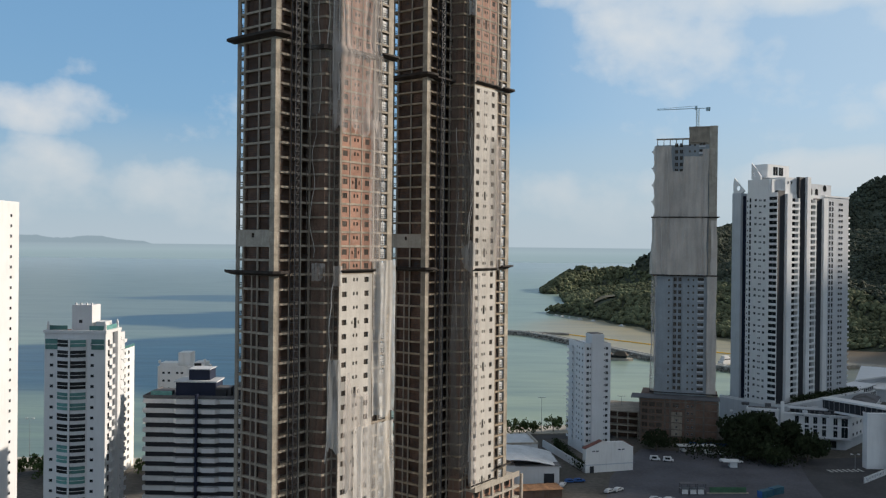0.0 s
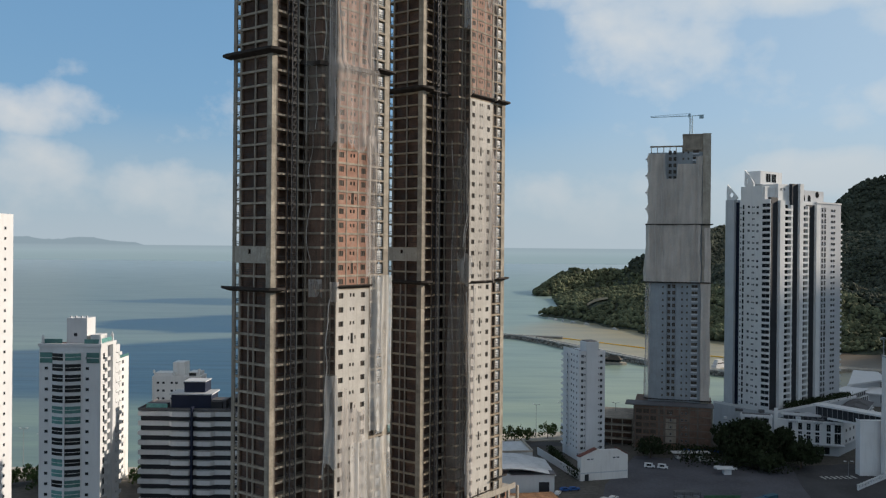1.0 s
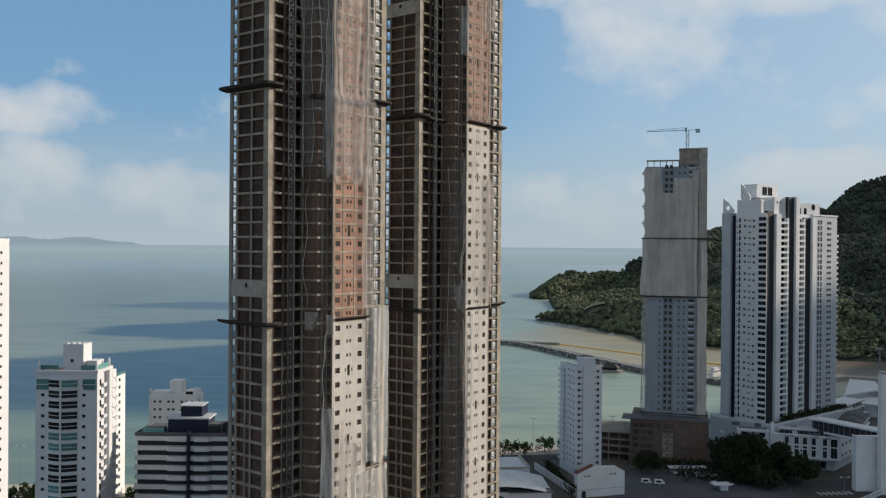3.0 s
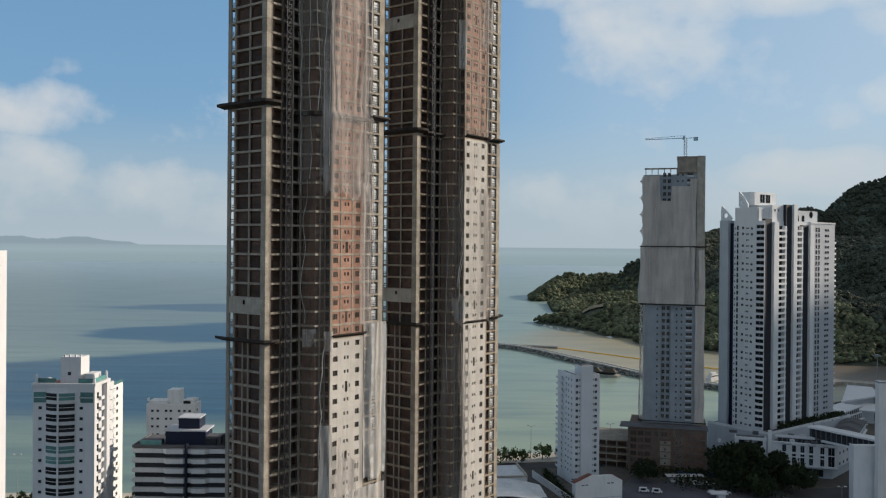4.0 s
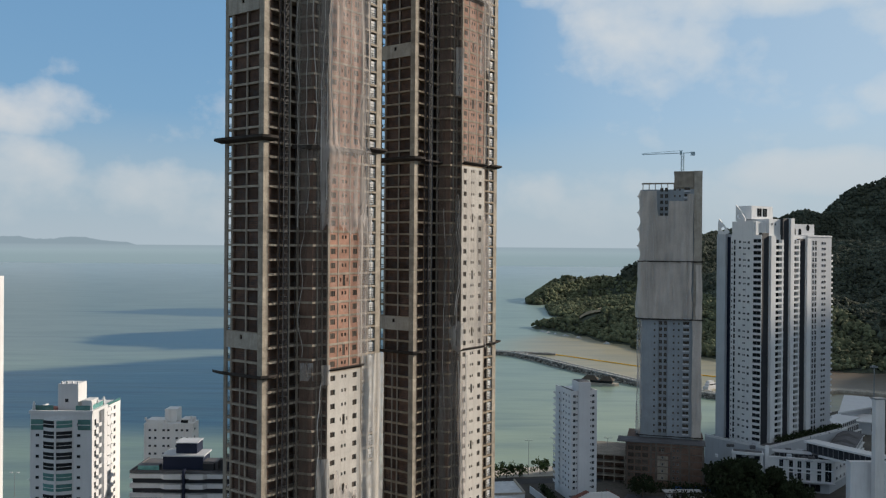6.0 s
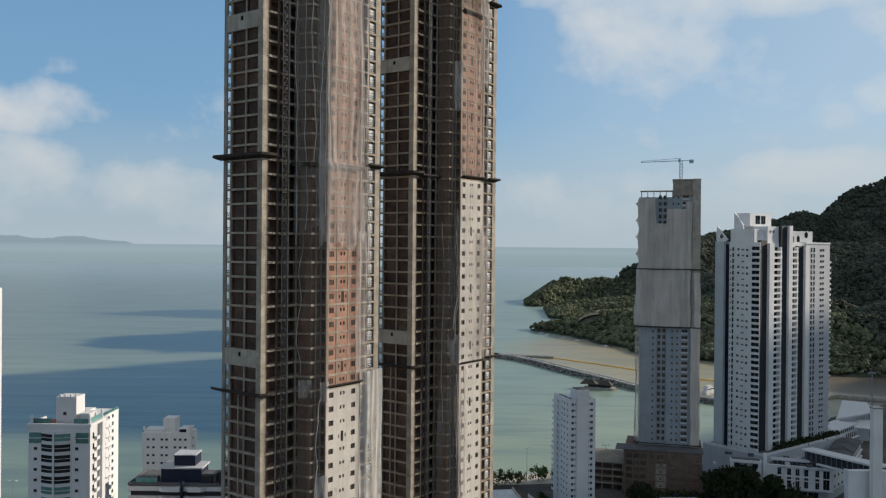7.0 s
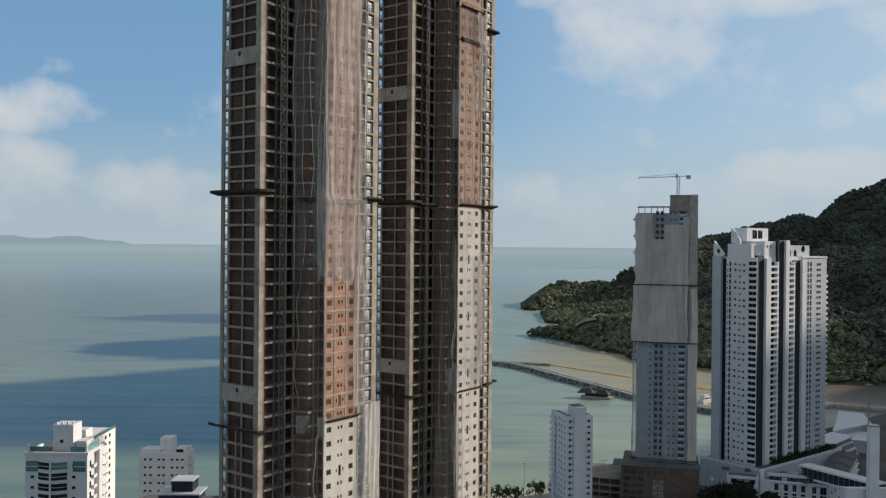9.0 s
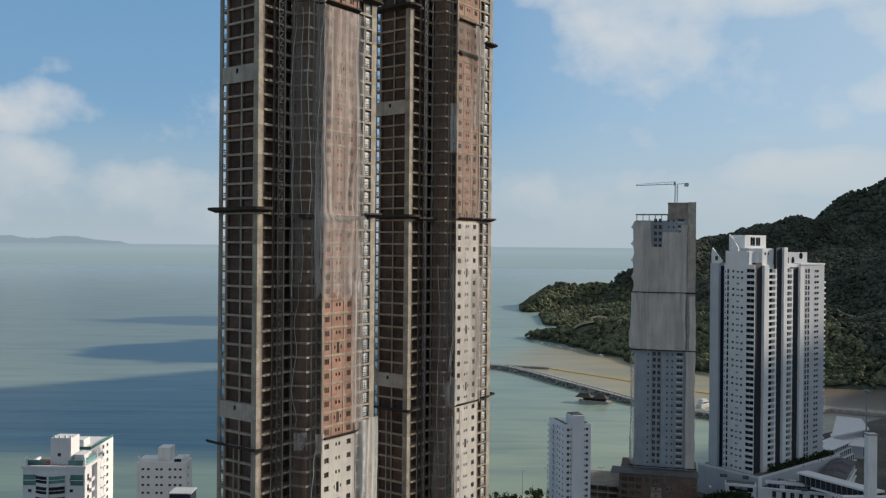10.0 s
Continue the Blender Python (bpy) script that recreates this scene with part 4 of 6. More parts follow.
part("middle_net", curtain([(-1.6, 8), (-1.2, -0.6), (5.2, -1.3), (15, -1.6), (23.6, -1.2)], 78, 105.4, 75, wave=1.1, ragged=0.5), NET_GREY, t, "grey facade netting")
part("corner_net", curtain([(25.6, -1.2), (28.6, -0.9)], 78, 104, 76, wave=0.6, ragged=0.5), NET_GREY, t, "grey facade netting")
part("lower_net", curtain([(-1.8, 6), (-1.4, -0.4), (0.8, -0.9)], 22, 77.6, 73, wave=0.5, ragged=0.6), NET_PALE, t, "thin pale netting at the edge")
part("lower_net", curtain([(24.0, -1.1), (28.4, -1.0)], 22, 77.6, 74, wave=0.6, ragged=0.4), NET_GREY, t, "grey facade netting")
for z in (77.5, 105.2, 21.4):
    part("safety_tray", tray(bmesh.new(), [(-0.8, 8, -1, 0), (-0.8, -0.6, -1, -0.6), (5, -0.8, 0, -1), (20, -0.9, 0, -1), (28.5, -0.8, 0.7, -1)], z, 1.3, 0.3), PLANK, t)
bm = bmesh.new()
rim = []
for i in range(70):
    z = 105.5 + 0.5 * i
    reach = 2.1 - 1.5 * math.sin(math.pi * (((z - 105.0) / 8.0) % 1.0)) ** 0.8
    rim.append((bm.verts.new((-reach, -0.35 - 0.2 * math.sin(z), z)), bm.verts.new((0.1, -0.7, z))))
for a, b in zip(rim, rim[1:]):
    bm.faces.new((a[0], a[1], b[1], b[0]))
part("edge_net", bm, NET_GREY, t, "grey netting slung between brackets")
for z in (113, 121, 129, 137):
    part("scaffold_bracket", boxes((-2.2, 0, -0.4, -0.2, z, z + 0.25)), STEEL, t)
part("podium", boxes((-6, 29.5, -11, 19, 0, 20.3)), DARK_BRICK, t, "raw brick podium")
for k in range(6):
    part("podium_slab", boxes((-6.2, 29.7, -11.3, 19, 3.2 * k + 2.8, 3.2 * k + 3.2)), DIRTY_CONCRETE, t)
for x in (-6.1, 5.2, 7.6, 14.5, 18.6, 22.6, 28.8):
    part("podium_column", boxes((x, x + 0.8, -11.45, -11, 0, 20.3)), DIRTY_CONCRETE, t)
part("plaster_patch", boxes((8.6, 13.4, -11.1, -11, 3.2, 14.4)), CONCRETE, t, "pale plaster patch")
part("canopy_slab", boxes((-10.0, 5.0, -12.6, -1.0, 20.3, 20.7), (5.0, 30.2, -11.6, 0, 20.3, 20.6)), ROOF_GREY, t)
GP = pane(2.6, 1.9, OPENING, surround=DARK_BRICK)
for k in range(5):
    z = 3.7 + 3.2 * k
    grid_windows(t, [face(-3.6, -11, z), face(-0.3, -11, z), face(3.0, -11, z)], GP)
    grid_windows(t, [face(10.9, -11.1, z), face(16.0, -11, z + 0.3), face(17.8, -11, z + 0.3)], G2)
grid_windows(t, [face(6.5, -11, 16.6), face(10.5, -11, 16.6)], GP)
t2 = thing("frame_annex", NT, "open concrete frame annex beside the netted tower", "building")
for k in range(4):
    part("floor_slab", boxes((-22, -6.3, -9, 18, 3.3 * k + 2.6, 3.3 * k + 3.1)), CONCRETE, t2)
for x in (-21.8, -16.6, -11.6, -6.9):
    part("column", boxes((x, x + 0.45, -9.05, -8.55, 0, 12.9)), CONCRETE, t2)
# dark inner wall stands in for shade between the open floors
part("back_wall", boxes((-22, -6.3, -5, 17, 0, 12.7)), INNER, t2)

t = thing("tower_crane", pose(112.6, 412.5, 148.6), "pale tower crane with a long thin jib", "crane")
part("mast", mast(-0.6, -0.6, 0, 9.6, 1.2, 1.5), CRANE, t)
bm = bmesh.new()
rod(bm, (-19.5, 0, 8.4), (5.5, 0, 9.6), 0.16, 4), rod(bm, (-19.5, 0, 8.9), (0, 0, 10.6), 0.08, 4)
for i in range(13):
    rod(bm, (-19.5 + 1.5 * i, 0, 8.4 + 0.07 * i), (-18.7 + 1.5 * i, 0, 8.95 + 0.13 * i), 0.05, 3)
part("jib", bm, CRANE, t)
part("counterweight", boxes((4.0, 5.8, -0.6, 0.6, 8.2, 9.9)), CRANE, t)
part("cab", boxes((-1.3, -0.5, -0.9, 0.3, 8.6, 10.2)), CRANE, t)

# ---- large white residential tower ----
WT = pose(156.0, 425.0, 0, 0, 0, 38)
t = thing("residential_tower", WT, "tall white residential tower with balconies and dark bands", "apartment tower")
Z0 = 13.0
for a, mat in (((0.3, 6.6, 0.9, 18, Z0, 119.0), TOWER_WHITE), ((6.6, 44.9, 2.0, 20, Z0, 119.0), TOWER_WHITE), ((44.9, 69.6, 1.4, 19, Z0, 118.6), PALE_GREY), ((69.6, 74.5, 4.0, 16, Z0, 111.5), TOWER_WHITE)):
    part("body", boxes(a), mat, t)
part("penthouse", boxes((0.6, 9.5, 4.0, 17.0, 119.0, 125.6)), TOWER_WHITE, t)
part("penthouse", boxes((9.5, 25.0, 2.2, 17.0, 119.0, 127.2)), TOWER_WHITE, t)
part("penthouse", boxes((28.2, 57.0, 4.5, 16.0, 118.6, 125.3)), PALE_GREY, t)
part("lift_block", boxes((6.0, 25.5, 10.0, 17.5, 127.2, 134.0)), TOWER_WHITE, t)
part("roof_edge", boxes((44.6, 69.9, 1.1, 19.3, 118.6, 119.4)), TOWER_WHITE, t)
for x0, x1, top in ((0.9, 6.6, 120), (19.7, 25.0, 127.6), (35.3, 41.0, 117.4)):
    part("dark_band", boxes((x0, x1, 0.6, 2.4, Z0, top)), DARK_CLAD, t)
for x0, x1, top in ((6.9, 11.2, 118.6), (25.0, 28.4, 127.8), (41.0, 44.9, 117.6)):
    part("pillar", boxes((x0, x1, -0.7, 2.6, Z0, top)), TOWER_WHITE, t)
bal = as_mesh("balcony", boxes((0, 8.3, -2.0, 0.9, -0.25, 0.2), (0, 8.3, -2.0, -1.85, 0.2, 0.85), (7.0, 8.3, -1.85, 0.0, 0.2, 2.75)), TOWER_WHITE)
bal2 = as_mesh("balcony", boxes((0, 6.9, -2.0, 0.9, -0.25, 0.2), (0, 6.9, -2.0, -1.85, 0.2, 0.85), (5.9, 6.9, -1.85, 0.0, 0.2, 2.75)), TOWER_WHITE)
gl, gl2 = pane(6.6, 2.4), pane(5.6, 2.4)
side_bal = as_mesh("balcony", boxes((0, 3.0, 0, 5.0, 0, 0.25), (0, 3.0, 0, 0.15, 0.25, 1.05), (2.85, 3.0, 0.15, 5.0, 0.25, 1.05)), TOWER_WHITE)
WA, WB, WC, WD = pane(1.7, 1.2), pane(0.55, 0.7), pane(1.5, 2.1), pane(1.1, 1.1)
W_TALL = pane(0.9, 2.1)
for k in range(34):
    z = Z0 + 2 + 3.0 * k
    part("balcony", bal, None, t, at=(11.3, 2.0, z))
    part("balcony", bal2, None, t, at=(28.3, 2.0, z))
    grid_windows(t, [face(14.8, 2.0, z + 0.3)], gl)
    grid_windows(t, [face(31.3, 2.0, z + 0.3)], gl2)
    grid_windows(t, [face(50.5, 1.4, z + 0.3), face(53.2, 1.4, z + 0.3)], WC)
    grid_windows(t, [face(60.2, 1.4, z + 0.6), face(62.6, 1.4, z + 0.6)], WA)
    if k < 32:
        part("balcony", side_bal, None, t, at=(74.4, 4.6, z))
for x in (31.5, 37.0, 42.5):
    bm = bmesh.new()
    prism(bm, [(-1.3, 0.0), (1.3, 0.0)] + [(1.3 * math.cos(a * math.pi / 6), 2.0 + 1.3 * math.sin(a * math.pi / 6)) for a in range(7)], 0, 0.1)
    part("arched_window", bm, GLASS, t, at=pose(x, 4.5, 119.6, 90))
bm = bmesh.new()
rod(bm, (50.5, 4.4, 123.4), (50.5, 4.6, 123.4), 1.7, 18)
part("round_window", bm, GLASS, t)
grid_windows(t, [face(13.0, 10.0, 128.6), face(18.0, 10.0, 128.6)], pane(4.0, 4.2))
grid_windows(t, [face(x, 2.2, 124) for x in (12, 15, 21)], WD)
tw = thing("residential_tower_flank", WT, "white flank of the residential tower with rounded balconies", "apartment tower")
part("flank_wall", boxes((-0.5, -0.02, 0.2, 17.4, Z0, 119.0)), TOWER_WHITE, tw)
part("gap_cladding", boxes((1.5, 3.0, 17.4, 20.8, Z0, 118.0)), NAVY, tw)
part("wing", boxes((-0.5, 8.0, 20.8, 25.8, Z0, 119.4)), PALE_GREY, tw)
bm = bmesh.new()
ang = [math.pi * i / 8 for i in range(9)]
prism(bm, [(-0.5 - 1.5 * math.sin(a), 2.4 - 2.4 * math.cos(a)) for a in ang][::-1], 0, 1.05)
round_bal = as_mesh("balcony", bm, TOWER_WHITE)
pane_r = pane(4.2, 1.75)
for k in range(34):
    z = Z0 + 2 + 3.0 * k
    part("balcony", round_bal, None, tw, at=(0, 0, z))
    grid_windows(tw, [face(-0.5, 2.4, z + 1.1, -90)], pane_r)
    if k % 3 != 1:
        grid_windows(tw, [face(-0.5, 7.2, z + 0.6, -90), face(-0.5, 12.2, z + 0.9, -90)], WD)
    grid_windows(tw, [face(-0.5, 9.2, z + 0.9, -90), face(-0.5, 10.0, z + 0.9, -90)], WB)
    grid_windows(tw, [face(-0.5, 15.2, z + 0.4, -90)], W_TALL)
    grid_windows(tw, [face(-0.5, 16.7, z + 0.8, -90)], WB)


def fin(y, z, h, w):
    """A triangular crown fin with a round opening, standing across the roof."""
    bm = bmesh.new()
    cy, cz, r, n = w * 0.42, h * 0.30, h * 0.15, 16
    out = [(0, 0), (w, 0), (w, h * 0.12), (0.0, h)]
    ring = []
    for i in range(n):
        a = 2 * math.pi * i / n
        d = (math.cos(a), math.sin(a))
        best = 99.0
        for (x0, z0_), (x1, z1_) in zip(out, out[1:] + out[:1]):
            ex, ez = x1 - x0, z1_ - z0_
            det = d[0] * -ez + d[1] * ex
            if abs(det) > 1e-9:
                s = ((x0 - cy) * -ez + (z0_ - cz) * ex) / det
                q = (d[0] * (z0_ - cz) - d[1] * (x0 - cy)) / det
                if s > 0 and -1e-6 <= q <= 1 + 1e-6:
                    best = min(best, s)
        ring.append(((cy + d[0] * r, cz + d[1] * r), (cy + d[0] * best, cz + d[1] * best)))
    front = [[bm.verts.new((0.0, y - p[0], z + p[1])) for p in pair] for pair in ring]
    back = [[bm.verts.new((0.9, y - p[0], z + p[1])) for p in pair] for pair in ring]
    for i in range(n):
        j = (i + 1) % n
        bm.faces.new((front[i][0], front[i][1], front[j][1], front[j][0]))
        bm.faces.new((back[j][0], back[j][1], back[i][1], back[i][0]))
        bm.faces.new((front[i][1], back[i][1], back[j][1], front[j][1]))
        bm.faces.new((front[j][0], back[j][0], back[i][0], front[i][0]))
    return bm


part("crown_fin", fin(25.6, 119.4, 8.6, 6.6), TOWER_WHITE, tw, "pierced triangular crown fin")
part("crown_fin", fin(15.2, 125.8, 9.6, 5.6), TOWER_WHITE, tw, "pierced triangular crown fin")
part("fin_block", boxes((-0.4, 4.0, 4.8, 16.9, 119.0, 125.8)), TOWER_WHITE, tw)

# ---- mall podium, bridge, station ----
t = thing("mall", pose(176.0, 389.0, 0, 0, 0, 161.4), "low white mall building with dark windows", "building")
SIDE = (math.cos(radians(-114)), math.sin(radians(-114)))


def mall_plan(inset):
    a, b = (inset, -inset), (29 - inset, -inset)
    c = (b[0] + 16 * SIDE[0], b[1] + 16 * SIDE[1])
    d = (a[0] + 30 * SIDE[0], a[1] + 30 * SIDE[1])
    return [a, d, c, b]


part("body", prism(bmesh.new(), mall_plan(0), 5.4, 15.0), TOWER_WHITE, t)
part("ground_floor", prism(bmesh.new(), mall_plan(1.6), 0, 5.4), PALE_GREY, t)
part("roof", prism(bmesh.new(), mall_plan(1.0), 15.0, 15.3), ROOF_GREY, t, "dark grey flat roof")
part("cornice", boxes((-0.5, 29, -0.4, 0.7, 15.0, 15.8)), TOWER_WHITE, t)
part("string_course", boxes((0, 29, 0.0, 0.4, 10.6, 11.0)), TOWER_WHITE, t)
part("string_course", boxes((8, 29, 0.0, 0.5, 9.0, 9.4)), TOWER_WHITE, t)
part("pylon", boxes((27.6, 29.2, -0.6, 0.9, 4, 20.5)), TOWER_WHITE, t)
part("canopy", boxes((-0.8, 29, -1.0, 1.6, 5.0, 5.4)), PALE_GREY, t)
MW, MWS, MWG, MWL = pane(1.6, 3.0), pane(1.6, 1.2), pane(4.2, 3.2), pane(2.6, 8.6)
for x in (6.0, 10.7, 14.4, 18.0, 22.2):
    grid_windows(t, [face(x, 0, 11.4, 180), face(x, 0, 5.9, 180)], MW)
    grid_windows(t, [face(x + 1.5, -1.6, 0.6, 180)], MWG)
    window(t, MWS, face(x, 0, 9.45, 180))
window(t, MWL, face(2.2, 0, 5.9, 180))
for x, y, w_, h_ in ((2, -10, 3, 1.2), (7, -11, 2, 0.9), (12, -12, 3, 1.6), (17, -11, 2, 1.0), (-3, -15, 3, 1.4), (-6, -21, 3, 1.8)):
    part("roof_unit", boxes((x, x + w_, y - 2.4, y, 15.3, 15.3 + h_)), PALE_GREY, t)
part("pavilion_glazing", boxes((4, 25, -6.6, -2.6, 15.3, 17.2)), DARK_CLAD, t)
for i in range(11):
    part("mullion", boxes((4 + 2.1 * i - 0.12, 4 + 2.1 * i + 0.12, -2.6, -2.45, 15.3, 17.2)), FRAME, t)
part("pavilion_roof", boxes((9, 26, -7.4, -1.9, 17.2, 17.6)), PALE_GREY, t, "pale flat pavilion roof")
part("pavilion_roof", boxes((3.2, 8.6, -7.0, -2.2, 17.2, 17.5)), ROOF_GREY, t)
for s in range(4, 29, 5):
    for z in (6.4, 11.2):
        window(t, MWS, face(s * SIDE[0] - 0.02, s * SIDE[1], z, -114))
t = thing("terrace_wing", pose(0, 0, 0), "white terrace wing with dark glazing under the tower", "building")
TP = [(133, 398.5), (146, 394.5), (148.5, 402), (135.5, 406)]
part("body", prism(bmesh.new(), TP, 0, 16.8), TOWER_WHITE, t)
part("glazing", prism(bmesh.new(), [(134.5, 397.7), (144.5, 394.6), (144.7, 395.4), (134.7, 398.5)], 14.2, 16.2), GLASS, t)
part("roof", prism(bmesh.new(), [(133.6, 398.8), (145.7, 395.1), (147.9, 401.8), (135.8, 405.4)], 16.8, 17.0), ROOF_GREY, t)
part("roof_edge", prism(bmesh.new(), [(132.6, 398.2), (146.2, 394.0), (146.4, 394.5), (132.8, 398.7)], 16.6, 17.6), TOWER_WHITE, t)
t = thing("tower_deck", WT, "raised dark pool deck around the residential tower", "deck")
part("deck", boxes((-5, 74, -6, 29, 0, 14.2)), PALE_GREY, t)
part("deck_floor", boxes((-4.4, 73.4, -5.4, 28.4, 14.2, 14.4)), ROOF_GREY, t)
part("deck_parapet", boxes((-5, 74, -6, -5.6, 14.2, 15.4), (-5, -4.6, -5.6, 29, 14.2, 15.4)), TOWER_WHITE, t)
t = thing("footbridge", look((170.5, 401, 19.4), (187.5, 365, 20.6)) @ pose(0, 0, 0, -90), "white covered footbridge to the station", "bridge")
part("deck", boxes((-3, 3, 0, 40, -3.2, -2.2)), TOWER_WHITE, t)
part("roof", boxes((-3.6, 3.6, -0.6, 40, 2.2, 3.0)), TOWER_WHITE, t)
part("glazing", boxes((-2.7, 2.7, 0.2, 39.5, -2.2, 2.2)), DARK_CLAD, t)
for i in range(14):
    part("mullion", boxes((-2.85, 2.85, 1.0 + 2.8 * i, 1.2 + 2.8 * i, -2.2, 2.2)), FRAME, t)
t = thing("station", pose(169.0, 358.0, 0), "plain white station block beside the street", "building")
part("body", boxes((0, 30, 0, 4, 0, 22.8)), TOWER_WHITE, t)
part("coping", boxes((-0.2, 30.2, -0.2, 0.2, 22.8, 23.2), (-0.2, 0.2, 0.2, 4, 22.8, 23.2)), TOWER_WHITE, t)
for k in range(5):
    window(t, pane(1.2, 1.6), face(10.5, 0, 4.0 + 3.2 * k))
    window(t, pane(1.2, 1.6), face(13.5, 0, 4.0 + 3.2 * k))
t = thing("cable_pylon", pose(178.4, 353.5, 0), "tall plain white cable pylon", "pylon")
part("shaft", boxes((-1.4, 2.4, 0, 3.2, 0, 50.0)), WARM_WHITE, t)
part("cap", boxes((-1.6, 2.6, -0.2, 3.4, 50.0, 50.6)), FRAME, t)
t = thing("marina_hall", pose(0, 0, 0), "white marina hall with sweeping flat roofs", "building")
part("hall", prism(bmesh.new(), [(243, 527), (272, 549), (283, 578), (273, 584)], 0, 11), PALE_GREY, t)
part("roof", prism(bmesh.new(), [(240, 524), (275, 547), (286, 580), (273, 588)], 11, 12), WHITE, t, "white sweeping roof")
part("front_hall", prism(bmesh.new(), [(241, 524), (256, 516), (268, 538), (252, 550)], 0, 7.2), PALE_GREY, t)
part("front_roof", prism(bmesh.new(), [(239, 523), (257, 514), (270, 538), (252, 551)], 7.2, 7.9), WHITE, t, "lower white roof")
part("glazing", prism(bmesh.new(), [(256.1, 515.6), (268.1, 537.6), (267.9, 537.8), (255.9, 515.8)], 2, 6.5), GLASS, t)
for f in (0.15, 0.4, 0.65, 0.9):
    part("column", boxes((256.3 + 12 * f - 0.3, 256.3 + 12 * f + 0.3, 515.4 + 22 * f - 0.3, 515.4 + 22 * f + 0.3, 0, 7.2)), WHITE, t)
t = thing("quay", pose(0, 0, 0), "long pale quay along the river mouth", "quay")
part("deck", prism(bmesh.new(), [(262, 640), (308, 672), (345, 652), (520, 640), (520, 652), (348, 664), (309, 684), (255, 650)], -2, 1.2), CONCRETE_PALE, t)
t = thing("back_block", pose(198, 418.5, 0, 0, 0, 58), "white block with a dark low-pitched roof", "building")
part("body", boxes((0, 47, 0, 11, 0, 13)), TOWER_WHITE, t)
bm = bmesh.new()
for x0, x1 in ((-0.8, 15), (15.6, 31), (31.6, 47.6)):
    lo = [bm.verts.new(p) for p in ((x0, -0.7, 13), (x1, -0.7, 13), (x1, 11.7, 13), (x0, 11.7, 13))]
    hi = [bm.verts.new(p) for p in ((x0 + 4, 5.5, 15), (x1 - 4, 5.5, 15))]
    for f in ((lo[0], lo[1], hi[1], hi[0]), (lo[2], lo[3], hi[0], hi[1]), (lo[1], lo[2], hi[1]), (lo[3], lo[0], hi[0]), lo[::-1]):
        bm.faces.new(f)
part("roof", bm, ROOF_GREY, t, "dark low-pitched roof")
for x in range(3, 46, 4):
    for z in (3, 6.5, 9.6):
        window(t, MWS, face(x, 0, z))
for z in (5.6, 9.0):
    part("ledge", boxes((0, 47, -0.9, 0, z - 0.3, z)), TOWER_WHITE, t)
t = thing("terrace_pavilion", pose(228, 492, 0, 0, 0, 45), "white marina pavilion with glazed terraces", "building")
for z in (0, 3.4, 6.8):
    part("floor_slab", boxes((-1, 31, -1.2 + 0.5 * z, 15, z, z + 0.5)), TOWER_WHITE, t)
    part("glazing", boxes((0, 30, 0.4 + 0.5 * z, 14.6, z + 0.5, z + 3.4)), GLASS, t)
    for i in range(11):
        part("column", boxes((3 * i - 0.2, 3 * i + 0.2, 0.0 + 0.5 * z, 0.4 + 0.5 * z, z + 0.5, z + 3.4)), WHITE, t)
part("roof", boxes((-1.5, 31.5, 2.0, 15.6, 10.2, 10.8)), WHITE, t)
t = thing("floodlight_mast", pose(260, 521, 0), "thin floodlight mast with a ring of lamps", "mast")
bm = bmesh.new()
rod(bm, (0, 0, 0), (0, 0, 40), 0.55, 8, 0.3)
part("pole", bm, FRAME, t)
part("lamp_ring", boxes((-2.2, 2.2, -0.4, 0.4, 40, 40.9), (-0.4, 0.4, -2.2, 2.2, 40.2, 41.3)), FRAME, t)

# ---- left hand blocks ----
t = thing("balcony_block", pose(-114, 230.3, 0), "white block with curved teal-glazed balconies", "apartment block")
for a in ((0.9, 17.7, 0.6, 5.2, 0, 66.0), (1.2, 16.6, 5.2, 8.4, 0, 65.6), (0.9, 17.9, 8.4, 10.5, 0, 66.0), (1.5, 16.4, 10.5, 17, 0, 65.0)):
    part("body", boxes(a), WHITE, t)
bm = bmesh.new()
prism(bm, [(4.2, 0.6)] + [(4.2 + 8.6 * i / 8, 0.6 - 1.5 * math.sin(math.pi * i / 8)) for i in range(1, 8)] + [(12.8, 0.6)], 0, 64.5)
part("bay", bm, WHITE, t)
part("lift_block", boxes((6.6, 12.2, 4.5, 10.0, 66, 73.4)), WHITE, t)
part("crown", boxes((0.6, 18.0, 0.3, 1.0, 66.0, 66.8), (17.0, 18.0, 1.0, 10.6, 66.0, 66.8), (0.6, 1.2, 1.0, 10.6, 66.0, 66.8)), WHITE, t)
curve = [(4.6 + 7.8 * i / 8, 0.45 - 1.55 * math.sin(math.pi * (0.04 + 0.92 * i / 8))) for i in range(9)]


def bay_glass(i0, i1):
    bm = bmesh.new()
    pts = [(x, y) for x, y in curve[i0:i1 + 1]] + [(x, y + 0.4) for x, y in curve[i0:i1 + 1]][::-1]
    return prism(bm, pts, 0, 1.85)


